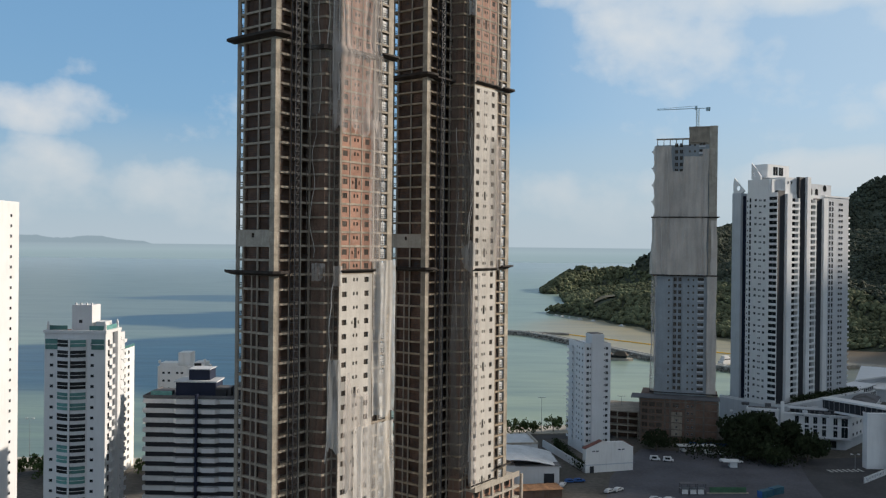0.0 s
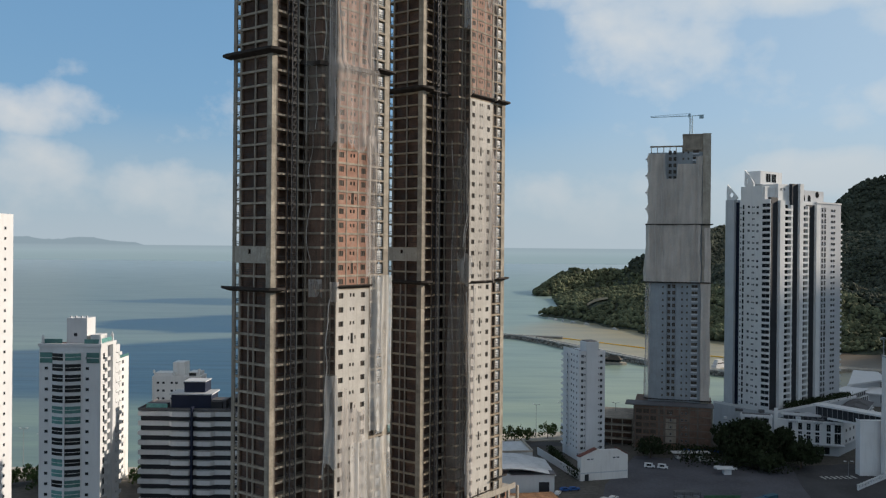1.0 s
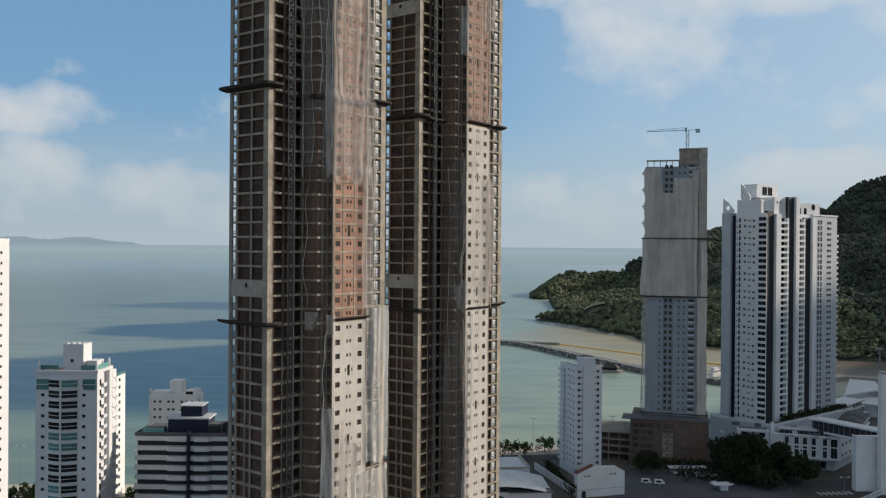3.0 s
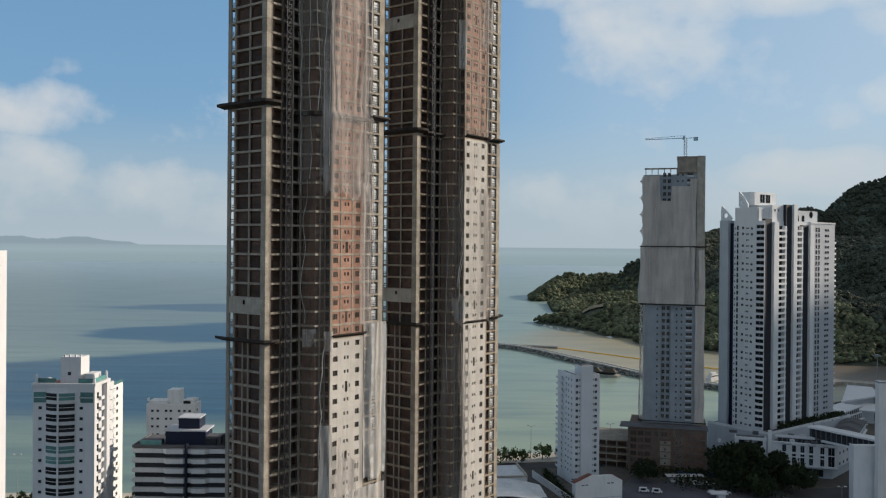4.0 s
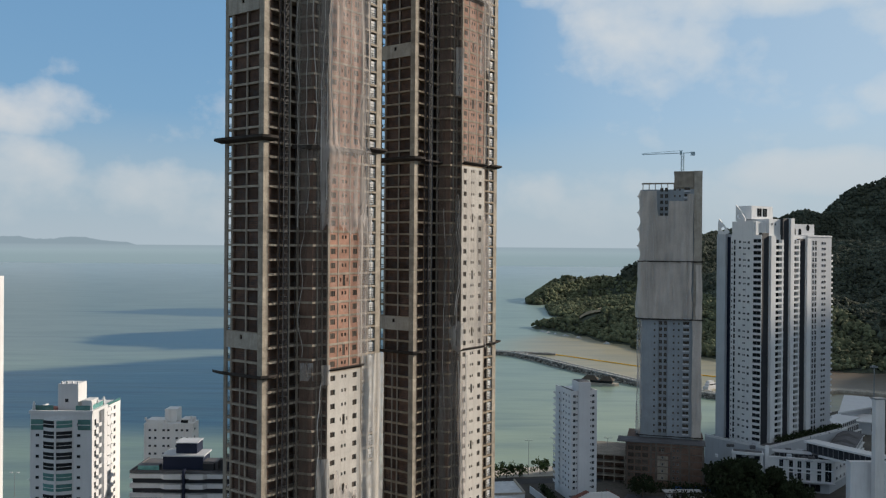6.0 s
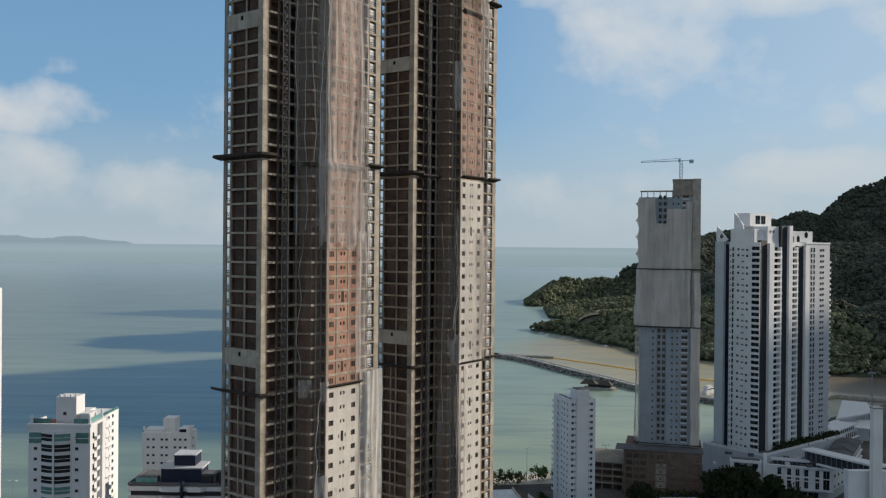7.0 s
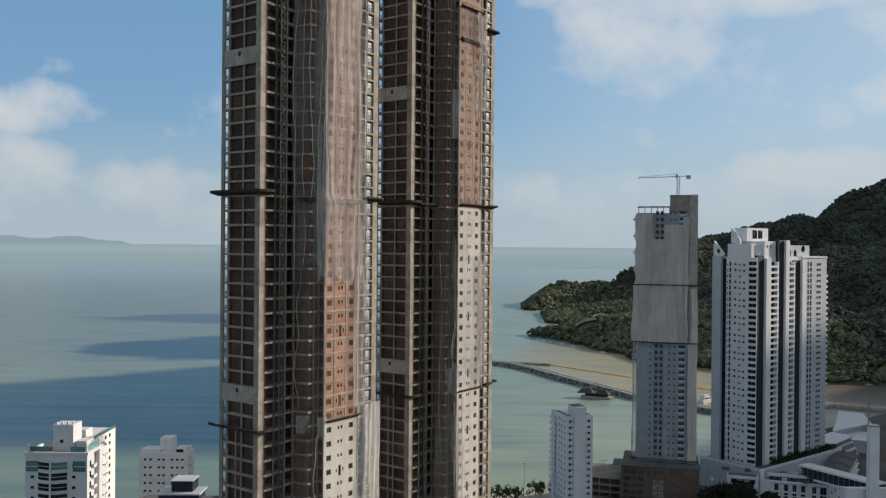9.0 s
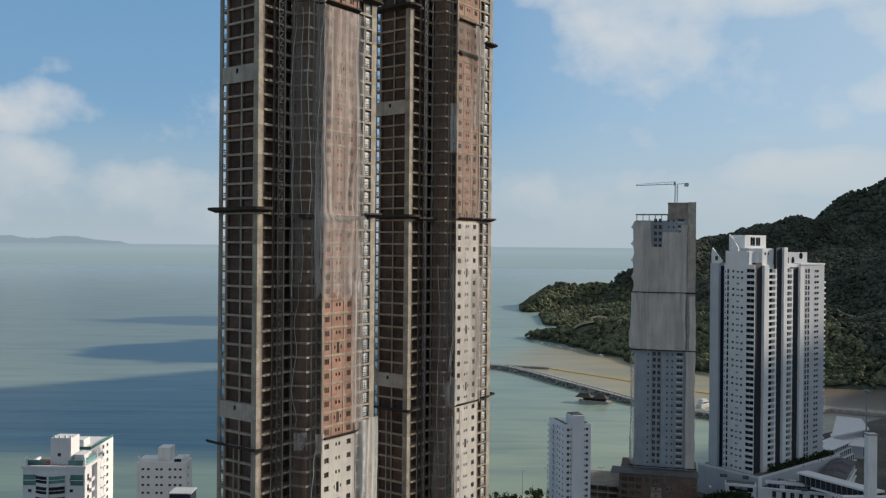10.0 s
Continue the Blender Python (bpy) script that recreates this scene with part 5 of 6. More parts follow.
bg_d = [as_mesh("balcony_glazing", bay_glass(a, b), GLASS) for a, b in ((0, 4), (4, 8))]
bg_t = [as_mesh("balcony_glazing", bay_glass(a, b), TEAL_GLASS) for a, b in ((0, 4), (4, 8))]
SW = pane(0.9, 0.75)
RAIL = as_mesh("rail", prism(bmesh.new(), [(x, y - 0.12) for x, y in curve] + [(x, y + 0.1) for x, y in curve][::-1], 0, 0.12), WHITE)
SIDE_BALCONY = as_mesh("side_balcony", boxes((0, 0.7, 0, 2.1, 0, 0.2), (0.6, 0.7, 0, 2.1, 0.2, 0.95), (0, 0.6, 0, 0.1, 0.2, 0.95), (0, 0.6, 2.0, 2.1, 0.2, 0.95)), WHITE)
for k in range(21):
    z = 62.4 - 2.86 * k
    for i in (0, 1):
        part("balcony_glazing", (bg_t if (k, i) in ((0, 1), (5, 0), (5, 1), (6, 0), (6, 1), (10, 0), (11, 0), (12, 1), (13, 0), (13, 1)) else bg_d)[i], None, t, at=(0, (-0.06 if i else 0), z))
    part("rail", RAIL, None, t, at=(0, 0, z + 0.85))
    grid_windows(t, [face(2.9, 0.6, z + 0.2), face(14.1, 0.6, z + 0.2)], SW)
    if k < 20:
        part("side_recess", boxes((16.58, 16.66, 5.6, 8.0, z, z + 1.9)), PALE_GREY, t)
        part("side_window", boxes((17.68, 17.76, 2.2, 3.2, z, z + 1.7)), GLASS, t)
        part("side_balcony", SIDE_BALCONY, None, t, at=(17.7, 3.4, z - 0.5))
        part("side_balcony", SIDE_BALCONY, None, t, at=(16.4, 12.4, z - 0.5))
        part("side_balcony", SIDE_BALCONY, None, t, at=(16.4, 14.9, z - 0.5))
        part("side_window", boxes((16.38, 16.46, 13.0, 14.2, z + 0.5, z + 1.8)), GLASS, t)
part("bay_post", boxes((8.25, 8.75, -1.3, -0.9, 0, 64.6)), WHITE, t)
for x in (1.2, 13.9):
    part("corner_terrace", boxes((x, x + 3.4, 0.35, 0.7, 61.6, 64.4)), TEAL_GLASS, t, "teal glazed corner terrace")
    part("terrace_rail", boxes((x, x + 3.4, 0.2, 0.34, 62.9, 63.05)), WHITE, t)
for x, y in ((1.5, 1.4), (17.2, 1.4), (17.2, 9.6)):
    bm = bmesh.new()
    rod(bm, (x, y, 66.8), (x, y, 68.2), 0.45, 8, 0.3), rod(bm, (x, y, 68.2), (x, y, 69.2), 0.5, 8, 0.1)
    part("finial", bm, WHITE, t)
part("roof_glass", boxes((1.0, 6.4, 2.2, 2.35, 66.0, 67.9)), TEAL_GLASS, t)
part("roof_glass", boxes((12.6, 17.0, 2.0, 2.15, 66.0, 67.9)), TEAL_GLASS, t)
part("roof_glass", boxes((17.0, 17.15, 2.0, 10.2, 66.8, 68.0)), TEAL_GLASS, t)
part("roof_floor", boxes((0.6, 16.5, 1.1, 10.4, 66.0, 66.1)), ROOF_RED, t, "terracotta terrace floor")
part("roof_room", boxes((13.0, 15.6, 5.0, 9.8, 66.1, 68.8)), WHITE, t)
part("vent", boxes((8.6, 9.5, 4.44, 4.5, 68.4, 69.3)), DARK_CLAD, t)
for x in (7.2, 8.6, 10.2, 11.6):
    part("roof_vent", boxes((x, x + 0.4, 5.0, 5.4, 73.4, 74.0)), WHITE, t)
t = thing("slim_block", pose(-161, 324, 0), "narrow white block with side balconies", "apartment block")
part("body", boxes((18, 28, 0, 22, 0, 48.6)), WARM_WHITE, t)
part("roof_room", boxes((20, 24, 3, 9, 48.6, 51.6)), WARM_WHITE, t)
part("roof_rail", boxes((18, 28, 0, 0.12, 48.6, 49.7), (27.9, 28.02, 0.12, 22, 48.6, 49.7)), TEAL_GLASS, t, "glass roof rail")
SLIMW = pane(1.6, 1.3)
for k in range(15):
    part("balcony", boxes((28, 29.2, 3, 9, 3.0 * k + 3, 3.0 * k + 4.1)), WARM_WHITE, t)
    grid_windows(t, [face(28, 12.0, 3.0 * k + 4.2, 90), face(28, 16.0, 3.0 * k + 4.2, 90)], SLIMW)
t = thing("edge_block", pose(-157.3, 231, 0), "white block with rows of small windows", "apartment block")
part("body", boxes((0, 26.3, 0, 20, 0, 102.5)), WHITE, t)
for k in range(33):
    grid_windows(t, [face(26.3, 15.5, 2 + 3.0 * k, 90), face(26.3, 8.0, 2 + 3.0 * k, 90)], SW)

t = thing("banded_block", pose(-92, 246.5, 0), "office block with dark window bands and navy core", "office block")
part("core", boxes((0.6, 33.4, 1.2, 16, 0, 46.0)), DARK_CLAD, t)
bandm = bmesh.new()
prism(bandm, [(0, 0.4), (9.0, 0.4), (10.2, -0.7), (15.2, -0.7), (15.6, 0.2), (17.2, 0.2), (17.6, -0.7), (21.5, -0.7), (22.5, 0.4), (34, 0.4), (34, 16.5), (0, 16.5)], 0, 1.3)
BAND = as_mesh("white_band", bandm, WHITE)
for k in range(16):
    part("white_band", BAND, None, t, at=(0, 0, 44.2 - 2.82 * k))
part("navy_strip", boxes((15.65, 16.2, -0.9, 1.0, 0, 47)), NAVY, t)
part("roof_box", boxes((8.8, 20.6, 3, 10, 45.8, 50.0), (12.0, 18.2, 5, 11, 50.4, 53.4)), NAVY, t)
part("roof_cap", boxes((8.4, 21.0, 2.6, 10.6, 50.0, 50.4), (11.8, 18.4, 4.8, 11.2, 53.4, 53.65)), PALE_GREY, t, "thin pale roof slab")
part("roof_duct", boxes((20.8, 24.0, 2.0, 5.0, 46.1, 48.2)), DARK_CLAD, t)
part("roof_parapet", boxes((0, 34, 0.4, 0.8, 45.75, 46.5), (0, 0.4, 0.8, 16, 45.75, 46.5)), ROOF_GREY, t)
part("roof_floor", boxes((0.5, 33.5, 0.9, 15.8, 46.0, 46.1)), ROOF_GREY, t, "dark cluttered flat roof")
part("roof_clutter", boxes((1.5, 7.5, 2.5, 6.0, 46.1, 47.3)), ROOF_GREY, t)
part("roof_clutter", boxes((20.5, 25.0, 3.0, 7.5, 46.1, 48.6)), ROOF_GREY, t)
part("roof_clutter", boxes((26.0, 33.0, 2.0, 9.0, 46.1, 49.4)), DARK_CLAD, t)
part("tank_screen", boxes((2.0, 8.2, 1.4, 1.6, 46.1, 47.6)), TEAL_GLASS, t)
t = thing("penthouse_block", pose(-116, 325.5, 0), "white block with stepped penthouse", "apartment block")
part("body", boxes((0, 18.6, 0, 8, 0, 43.5)), WARM_WHITE, t)
part("lift_block", boxes((7.0, 11.6, 3, 9, 43.5, 48.4)), WARM_WHITE, t)
part("step", boxes((0.6, 7.8, 0.6, 7.0, 43.5, 44.6)), WARM_WHITE, t)
part("step", boxes((13.7, 18.0, 1.0, 7.0, 43.5, 45.0)), WARM_WHITE, t)
part("parapet_post", boxes((0.2, 0.9, 0.2, 0.9, 44.6, 45.8)), WARM_WHITE, t)
part("parapet_post", boxes((17.4, 18.2, 1.0, 1.8, 45.0, 46.2)), WARM_WHITE, t)
part("dark_opening", boxes((13.9, 16.6, 0.94, 1.05, 43.6, 44.7)), GLASS, t)
for k in range(13):
    grid_windows(t, [face(x, 0, 40.6 - 3 * k) for x in (2.3, 4.4, 7.6, 9.4, 12.6, 14.6, 16.6)], SW)
    grid_windows(t, [face(18.6, 3.0, 40.6 - 3 * k, 90)], SW)

# ---- low roofs, lot, street ----
t = thing("warehouse", pose(17.6, 327, 0, 0, 0, 4), "low white warehouse with a curved pale roof", "warehouse")
part("body", boxes((-14, 21, 0, 24, 0, 6.4)), WHITE, t)
bm, arc = bmesh.new(), []
for i in range(9):
    x = -14.6 + 36.2 * i / 8
    z = 6.4 + 2.8 * math.sin(math.pi * i / 8)
    arc.append([bm.verts.new((x, y, z + o)) for y in (-0.5, 24.5) for o in (0, 0.25)])
for a, b in zip(arc, arc[1:]):
    for f in ((a[1], b[1], b[3], a[3]), (b[0], a[0], a[2], b[2]), (a[0], b[0], b[1], a[1]), (b[2], a[2], a[3], b[3])):
        bm.faces.new(f)
part("roof", bm, ROOF_PALE, t, "curved pale metal roof")
part("gable", boxes((-14, 21, 0.02, 0.3, 6.4, 7.0)), WHITE, t)
part("door", boxes((15, 19, -0.1, 0.05, 0, 4)), DARK_CLAD, t)
part("roof_patch", boxes((4, 21.4, -0.6, 5, 6.9, 7.2)), ROOF_GREY, t, "grey sheet lean-to roof")
t = thing("rear_warehouse", pose(17.0, 356, 0, 0, 0, 8), "pale warehouse with a parapet roof", "warehouse")
part("body", boxes((-16, 16, 0, 20, 0, 8.2)), WHITE, t)
part("roof", boxes((-15.5, 15.5, 0.5, 19.5, 8.2, 8.4)), ROOF_PALE, t)
part("parapet", boxes((15.5, 16.1, -0.1, 20.1, 8.2, 9.3), (-16, 15.5, -0.1, 0.4, 8.2, 9.0)), CONCRETE_PALE, t)
solo("car_park", prism(bmesh.new(), [(48, 285), (150, 285), (146, 372), (82, 388), (60, 340)], 0.0, 0.04), LOT, "dark paved car park", "car park", kind="structure")
t = thing("kiosk", pose(110.5, 357, 0), "small white kiosk with flat roof", "kiosk")
part("body", boxes((2, 5, 0, 3, 0, 2.4)), WHITE, t)
part("roof", boxes((-1.2, 6, -1, 4, 2.4, 2.7)), WHITE, t)

# ---- breakwater ----
JETTY = [(14, 925), (56, 895), (70, 887), (93, 846), (114, 797), (133, 757), (157, 705), (197, 652), (262, 590)]
bm = bmesh.new()
rg = random.Random(8)
for (x0, y0), (x1, y1) in zip(JETTY, JETTY[1:]):
    far = math.hypot(x1 - x0, y1 - y0)
    nx, ny = (y1 - y0) / far, -(x1 - x0) / far
    for i in range(int(far * 3.4)):
        f = rg.random()
        o = rg.uniform(3.2, 9.0) if rg.random() < 0.72 else rg.uniform(-6.0, -3.0)
        r = rg.uniform(0.7, 1.7)
        c = Vector((x0 + (x1 - x0) * f + nx * o, y0 + (y1 - y0) * f + ny * o, 2.0 - 0.58 * (abs(o) - 3.0) + rg.uniform(-0.5, 0.3)))
        m = Matrix.LocRotScale(c, Euler((rg.random() * 3, rg.random() * 3, rg.random() * 3)), (r, r * 0.8, r * 0.7))
        v = [bm.verts.new(m @ Vector(p)) for p in ((1, 0, 0), (0, 1, 0), (-1, 0, 0), (0, -1, 0), (0, 0, 1), (0, 0, -1))]
        for a in ((0, 1, 4), (1, 2, 4), (2, 3, 4), (3, 0, 4), (1, 0, 5), (2, 1, 5), (3, 2, 5), (0, 3, 5)):
            bm.faces.new([v[q] for q in a])
solo("breakwater", bm, ROCK, "long rubble breakwater across the bay", "breakwater", kind="stuff")

# ---- trees ----


def tree(m, h, r, seed, label, leaves=900, leaf=LEAF):
    g = random.Random(seed)
    t = thing("tree", m, label, "tree")
    bm = bmesh.new()
    rod(bm, (0, 0, 0), (0.1 * h * 0.2, 0, h * 0.5), 0.035 * h, 7, 0.02 * h)
    for i in range(7):
        a = g.random() * 6.28
        rod(bm, (0.02 * h, 0, h * g.uniform(0.3, 0.5)), (math.cos(a) * r * 0.6, math.sin(a) * r * 0.6, h * g.uniform(0.6, 0.85)), 0.014 * h, 5, 0.005 * h)
    part("trunk", bm, BARK, t)
    lumps = [(Vector((g.uniform(-0.7, 0.7) * r, g.uniform(-0.7, 0.7) * r, h * g.uniform(0.38, 0.9))), r * g.uniform(0.18, 0.42)) for _ in range(24)]
    vv, ff = [], []
    for i in range(leaves):
        c, rr = g.choice(lumps)
        d = Vector((g.gauss(0, 1), g.gauss(0, 1), g.gauss(0, 0.75))).normalized() * rr * g.uniform(0.6, 1.08)
        p = c + d
        q = Euler((g.random() * 6.28, g.random() * 6.28, g.random() * 6.28)).to_matrix()
        s = g.uniform(0.03, 0.075) * r + 0.1
        k = len(vv)
        for w in ((-1, -0.6, 0), (1, -0.6, 0.2), (0.8, 0.7, 0), (-0.7, 0.8, 0.25)):
            vv.append(tuple(p + q @ (Vector(w) * s)))
        ff.append((k, k + 1, k + 2, k + 3))
    me = bpy.data.meshes.new("crown")
    me.from_pydata(vv, [], ff)
    me.materials.append(leaf)
    part("crown", me, None, t)
    return t


tree(pose(120, 376, 0), 16.5, 9, 1, "large dark spreading tree beside the car park", 4200, LEAF_SHADED)
tree(pose(130, 379, 0), 18, 10, 2, "large dark spreading tree beside the mall", 4600, LEAF_SHADED)
tree(pose(139, 374, 0), 15, 9, 3, "broad dark street tree by the junction", 3800, LEAF_SHADED)
tree(pose(149, 369, 0), 11, 7.5, 31, "dark street tree before the mall front", 2600, LEAF_SHADED)
tree(pose(124, 372, 0), 9, 8, 12, "dark bushy tree at the edge of the lot", 1500, LEAF_SHADED)
tree(pose(133, 364, 0), 7, 8, 13, "low dark tree at the edge of the lot", 1500, LEAF_SHADED)
tree(pose(147, 376, 0), 9, 7, 14, "dark street tree before the mall", 1300, LEAF_SHADED)
tree(pose(127, 394, 0), 13, 6.5, 15, "dark leafy tree beside the raised deck", 1600, LEAF_SHADED)
tree(pose(88, 384, 0), 9, 6, 4, "dark tree under the brick podium", 1200, LEAF_SHADED)
beach_tree = a = tree(pose(29, 414, 0), 7, 4.4, 5, "green beach tree by the promenade", 900)
copy_thing(a, pose(46, 421, 0, 0, 0, 70))
copy_thing(a, pose(21, 411, 0, 0, 0, 200))
copy_thing(a, pose(-165, 332, 0, 0, 0, 20))
copy_thing(a, pose(-158, 322, 0, 0, 0, 120))
copy_thing(a, pose(-121, 330, 0, 0, 0, 250))

# ---- street furniture, hedge, cars ----
solo("road", prism(bmesh.new(), [(128, 285), (168, 285), (186, 374), (232, 436), (222, 442), (176, 378), (146, 372), (138, 340)], 0.04, 0.08), ASPHALT, "dark asphalt street by the mall", "road", kind="structure")
solo("promenade_road", prism(bmesh.new(), [(-20, 392), (40, 404), (74, 408), (74, 416), (38, 412), (-22, 400)], 0.02, 0.06), ASPHALT, "asphalt beach road", "road", kind="structure")
for i in range(7):
    solo("crossing_stripe", boxes((0, 1.0, 0, 4.0, 0.08, 0.1)), PAINT_LINE, "white zebra crossing stripe", "road marking", "zebra crossing", "structure", pose(152.0 + 2.2 * i, 352.0 + 0.3 * i, 0, 0, 0, 8))


def hedge(pts, w, h, seed, label):
    g = random.Random(seed)
    vv, ff = [], []
    for (x0, y0), (x1, y1) in zip(pts, pts[1:]):
        for i in range(int(math.hypot(x1 - x0, y1 - y0) * 26)):
            f = g.random()
            p = Vector((x0 + (x1 - x0) * f + g.gauss(0, w / 2), y0 + (y1 - y0) * f + g.gauss(0, w / 2), h * g.random() ** 0.7))
            q = Euler((g.random() * 6.28, g.random() * 6.28, g.random() * 6.28)).to_matrix()
            k = len(vv)
            s = g.uniform(0.25, 0.5)
            for c in ((-1, -0.7, 0), (1, -0.6, 0), (0.8, 0.7, 0), (-0.8, 0.8, 0)):
                vv.append(tuple(p + q @ (Vector(c) * s)))
            ff.append((k, k + 1, k + 2, k + 3))
    me = bpy.data.meshes.new("hedge")
    me.from_pydata(vv, [], ff)
    me.materials.append(LEAF_SHADED)
    return tagged(new("hedge", me), label, "hedge", kind="stuff")


hedge([(50.3, 345.5), (47.0, 366), (44.0, 392)], 1.6, 3.4, 2, "dark hedge along the white garden wall")
hedge([(100, 376), (112, 372), (124, 366), (140, 358)], 4.5, 5.5, 3, "dark shrubs round the car park edge")
hedge([(84, 394), (104, 392), (122, 390)], 3.5, 4.0, 4, "dark shrubs under the brick podium")

# white street wall with openings
t = thing("street_wall", pose(158, 336, 0, 0, 0, 42), "white pierced street wall with square openings", "wall")
for i in range(11):
    part("pier", boxes((2.6 * i, 2.6 * i + 1.1, 0, 0.5, 0, 2.4)), WHITE, t)
part("plinth", boxes((0, 28.6, 0.05, 0.45, 0, 0.7)), WHITE, t)
part("rail", boxes((0, 28.6, 0.05, 0.45, 1.9, 2.3)), WHITE, t)


def car(m, paint, label, van=False):
    t = thing("van" if van else "car", m, label, "van" if van else "car", "parked vehicles")
    h = 2.0 if van else 1.45
    bm = boxes((-2.2, 2.2, -0.9, 0.9, 0.35, 0.95))
    prof = [(-2.1, 0.95), (1.7 if van else 1.2, 0.95), (1.2 if van else 0.5, h), (-2.0 if van else -1.4, h)]
    a, b = [bm.verts.new((x, -0.82, z)) for x, z in prof], [bm.verts.new((x, 0.82, z)) for x, z in prof]
    bm.faces.new(a), bm.faces.new(b[::-1])
    for i in range(4):
        bm.faces.new((a[(i + 1) % 4], a[i], b[i], b[(i + 1) % 4]))
    part("body", bm, paint, t)
    part("side_window", boxes((-1.3, 0.7, -0.86, 0.86, 1.0, h - 0.15)), GLASS, t)
    for x in (-1.4, 1.4):
        for y in (-0.85, 0.85):
            bm = bmesh.new()
            rod(bm, (x, y - 0.1, 0.33), (x, y + 0.1, 0.33), 0.33, 10)
            part("wheel", bm, STEEL, t)
    return t


w = car(pose(83.7, 367, 0.04, 0, 0, -8), WHITE, "white van parked in the lot", True)
copy_thing(w, pose(89.0, 365.6, 0.04, 0, 0, -14))
c = car(pose(110.5, 378.5, 0.04, 0, 0, 4), ROOF_PALE, "silver car parked by the shrubs")
for x, y, r in ((115.5, 379, 3), (113, 366, 8), (118, 365, 2)):
    copy_thing(c, pose(x, y, 0.04, 0, 0, r))
d = car(pose(43.0, 330.5, 0.02, 0, 0, 10), BLUE, "blue car parked beside the warehouse")
copy_thing(d, pose(46.5, 331.5, 0.02, 0, 0, 14))
car(pose(39.5, 325.5, 0.02, 0, 0, 70), WHITE, "white car parked at the warehouse door")
for x in (104, 109, 114, 119):
    solo("tarpaulin", boxes((0, 4.4, 0, 0.1, 0, 2.2)), BLUE, "blue tarpaulin fence panel", "tarpaulin", "site fence", m=pose(x, 393.5, 0))


def lamp_post(m, h, label):
    t = thing("street_lamp", m, label, "street lamp", "street lamps")
    bm = bmesh.new()
    rod(bm, (0, 0, 0), (0, 0, h), 0.14, 6, 0.08)
    part("pole", bm, FRAME, t)
    bm = bmesh.new()
    rod(bm, (0, 0, h), (1.2, 0, h + 0.3), 0.07, 5), rod(bm, (0, 0, h), (-1.2, 0, h + 0.3), 0.07, 5)
    part("arm", bm, FRAME, t)
    for s in (-1, 1):
        part("lamp_head", boxes((1.4 * s - 0.45, 1.4 * s + 0.45, -0.25, 0.25, h + 0.18, h + 0.5)), WHITE, t)
    return t


lamp = lamp_post(pose(-166, 341, 0), 17, "tall pale double street lamp on the beach")
for x, y in ((53, 424), (80, 425), (-127, 345), (40, 418), (-178.5, 351)):
    copy_thing(lamp, pose(x, y, 0))
low = lamp_post(pose(161, 351, 0), 7.5, "street lamp by the crossing")
copy_thing(low, pose(57, 349.5, 0))

# breakwater path, hut on it, buoy line
QUAY_TOP = material("pale_walkway_concrete", (0.52, 0.50, 0.46), 0.9, 0.15, 0.3, 2.0, stain=(0.35, 0.33, 0.30), stain_amount=0.5)
t = thing("breakwater_path", pose(0, 0, 0), "pale concrete walkway on the breakwater", "path")
PATH_TOP = material("worn_path_concrete", (0.27, 0.255, 0.23), 0.9, 0.2, 0.3, 2.0, stain=(0.18, 0.17, 0.15), stain_amount=0.5)
for (x0, y0), (x1, y1) in zip(JETTY, JETTY[1:]):
    far = math.hypot(x1 - x0, y1 - y0)
    spot = pose(x0, y0, 0, 0, 0, math.degrees(math.atan2(y1 - y0, x1 - x0)))
    part("path_slab", boxes((0, far + 1.0, -3.6, 3.6, -2.0, 2.2)), PATH_TOP, t, at=spot)
    part("kerb", boxes((0, far + 0.6, -3.7, -2.3, 2.0, 2.9)), QUAY_TOP, t, "pale concrete kerb wall", at=spot)
    part("kerb", boxes((0, far + 0.6, 2.6, 3.7, 2.0, 2.9)), QUAY_TOP, t, "pale concrete kerb wall", at=spot)
THATCH = material("dark_thatch", (0.085, 0.07, 0.055), 0.95, 0.3, 0.5, 3.0, bump=0.4)
t = thing("moored_barge", pose(127, 703, -1.2, 0, 0, -22) @ Matrix.Diagonal((1.15, 1.15, 1.15, 1)), "moored barge with a dark thatched hut roof", "boat")
part("hull", prism(bmesh.new(), [(-11, -3), (10, -3.4), (12.5, 0), (10, 3.4), (-11, 3)], -0.5, 1.6), CONCRETE_PALE, t)
part("cabin", boxes((-8, 8, -2.2, 2.2, 1.6, 3.6)), GLASS, t)
bm = bmesh.new()
for x0, x1 in ((-14, -2), (-1.5, 9)):
    lo = [bm.verts.new(p) for p in ((x0, -3.4, 3.4), (x1, -3.4, 3.4), (x1, 3.4, 3.4), (x0, 3.4, 3.4))]
    hi = [bm.verts.new(p) for p in ((x0 + 3, 0, 6.4), (x1 - 3, 0, 6.4))]
    for f in ((lo[0], lo[1], hi[1], hi[0]), (lo[2], lo[3], hi[0], hi[1]), (lo[1], lo[2], hi[1]), (lo[3], lo[0], hi[0]), lo[::-1]):
        bm.faces.new(f)
part("roof", bm, THATCH, t, "dark thatched hipped roof")
BUOY = material("yellow_buoy", (0.80, 0.47, 0.03), 0.6, 0.1)
bm, g = bmesh.new(), random.Random(4)
BOOM = [(113, 895), (150, 851), (181, 813), (225, 760), (290, 700)]
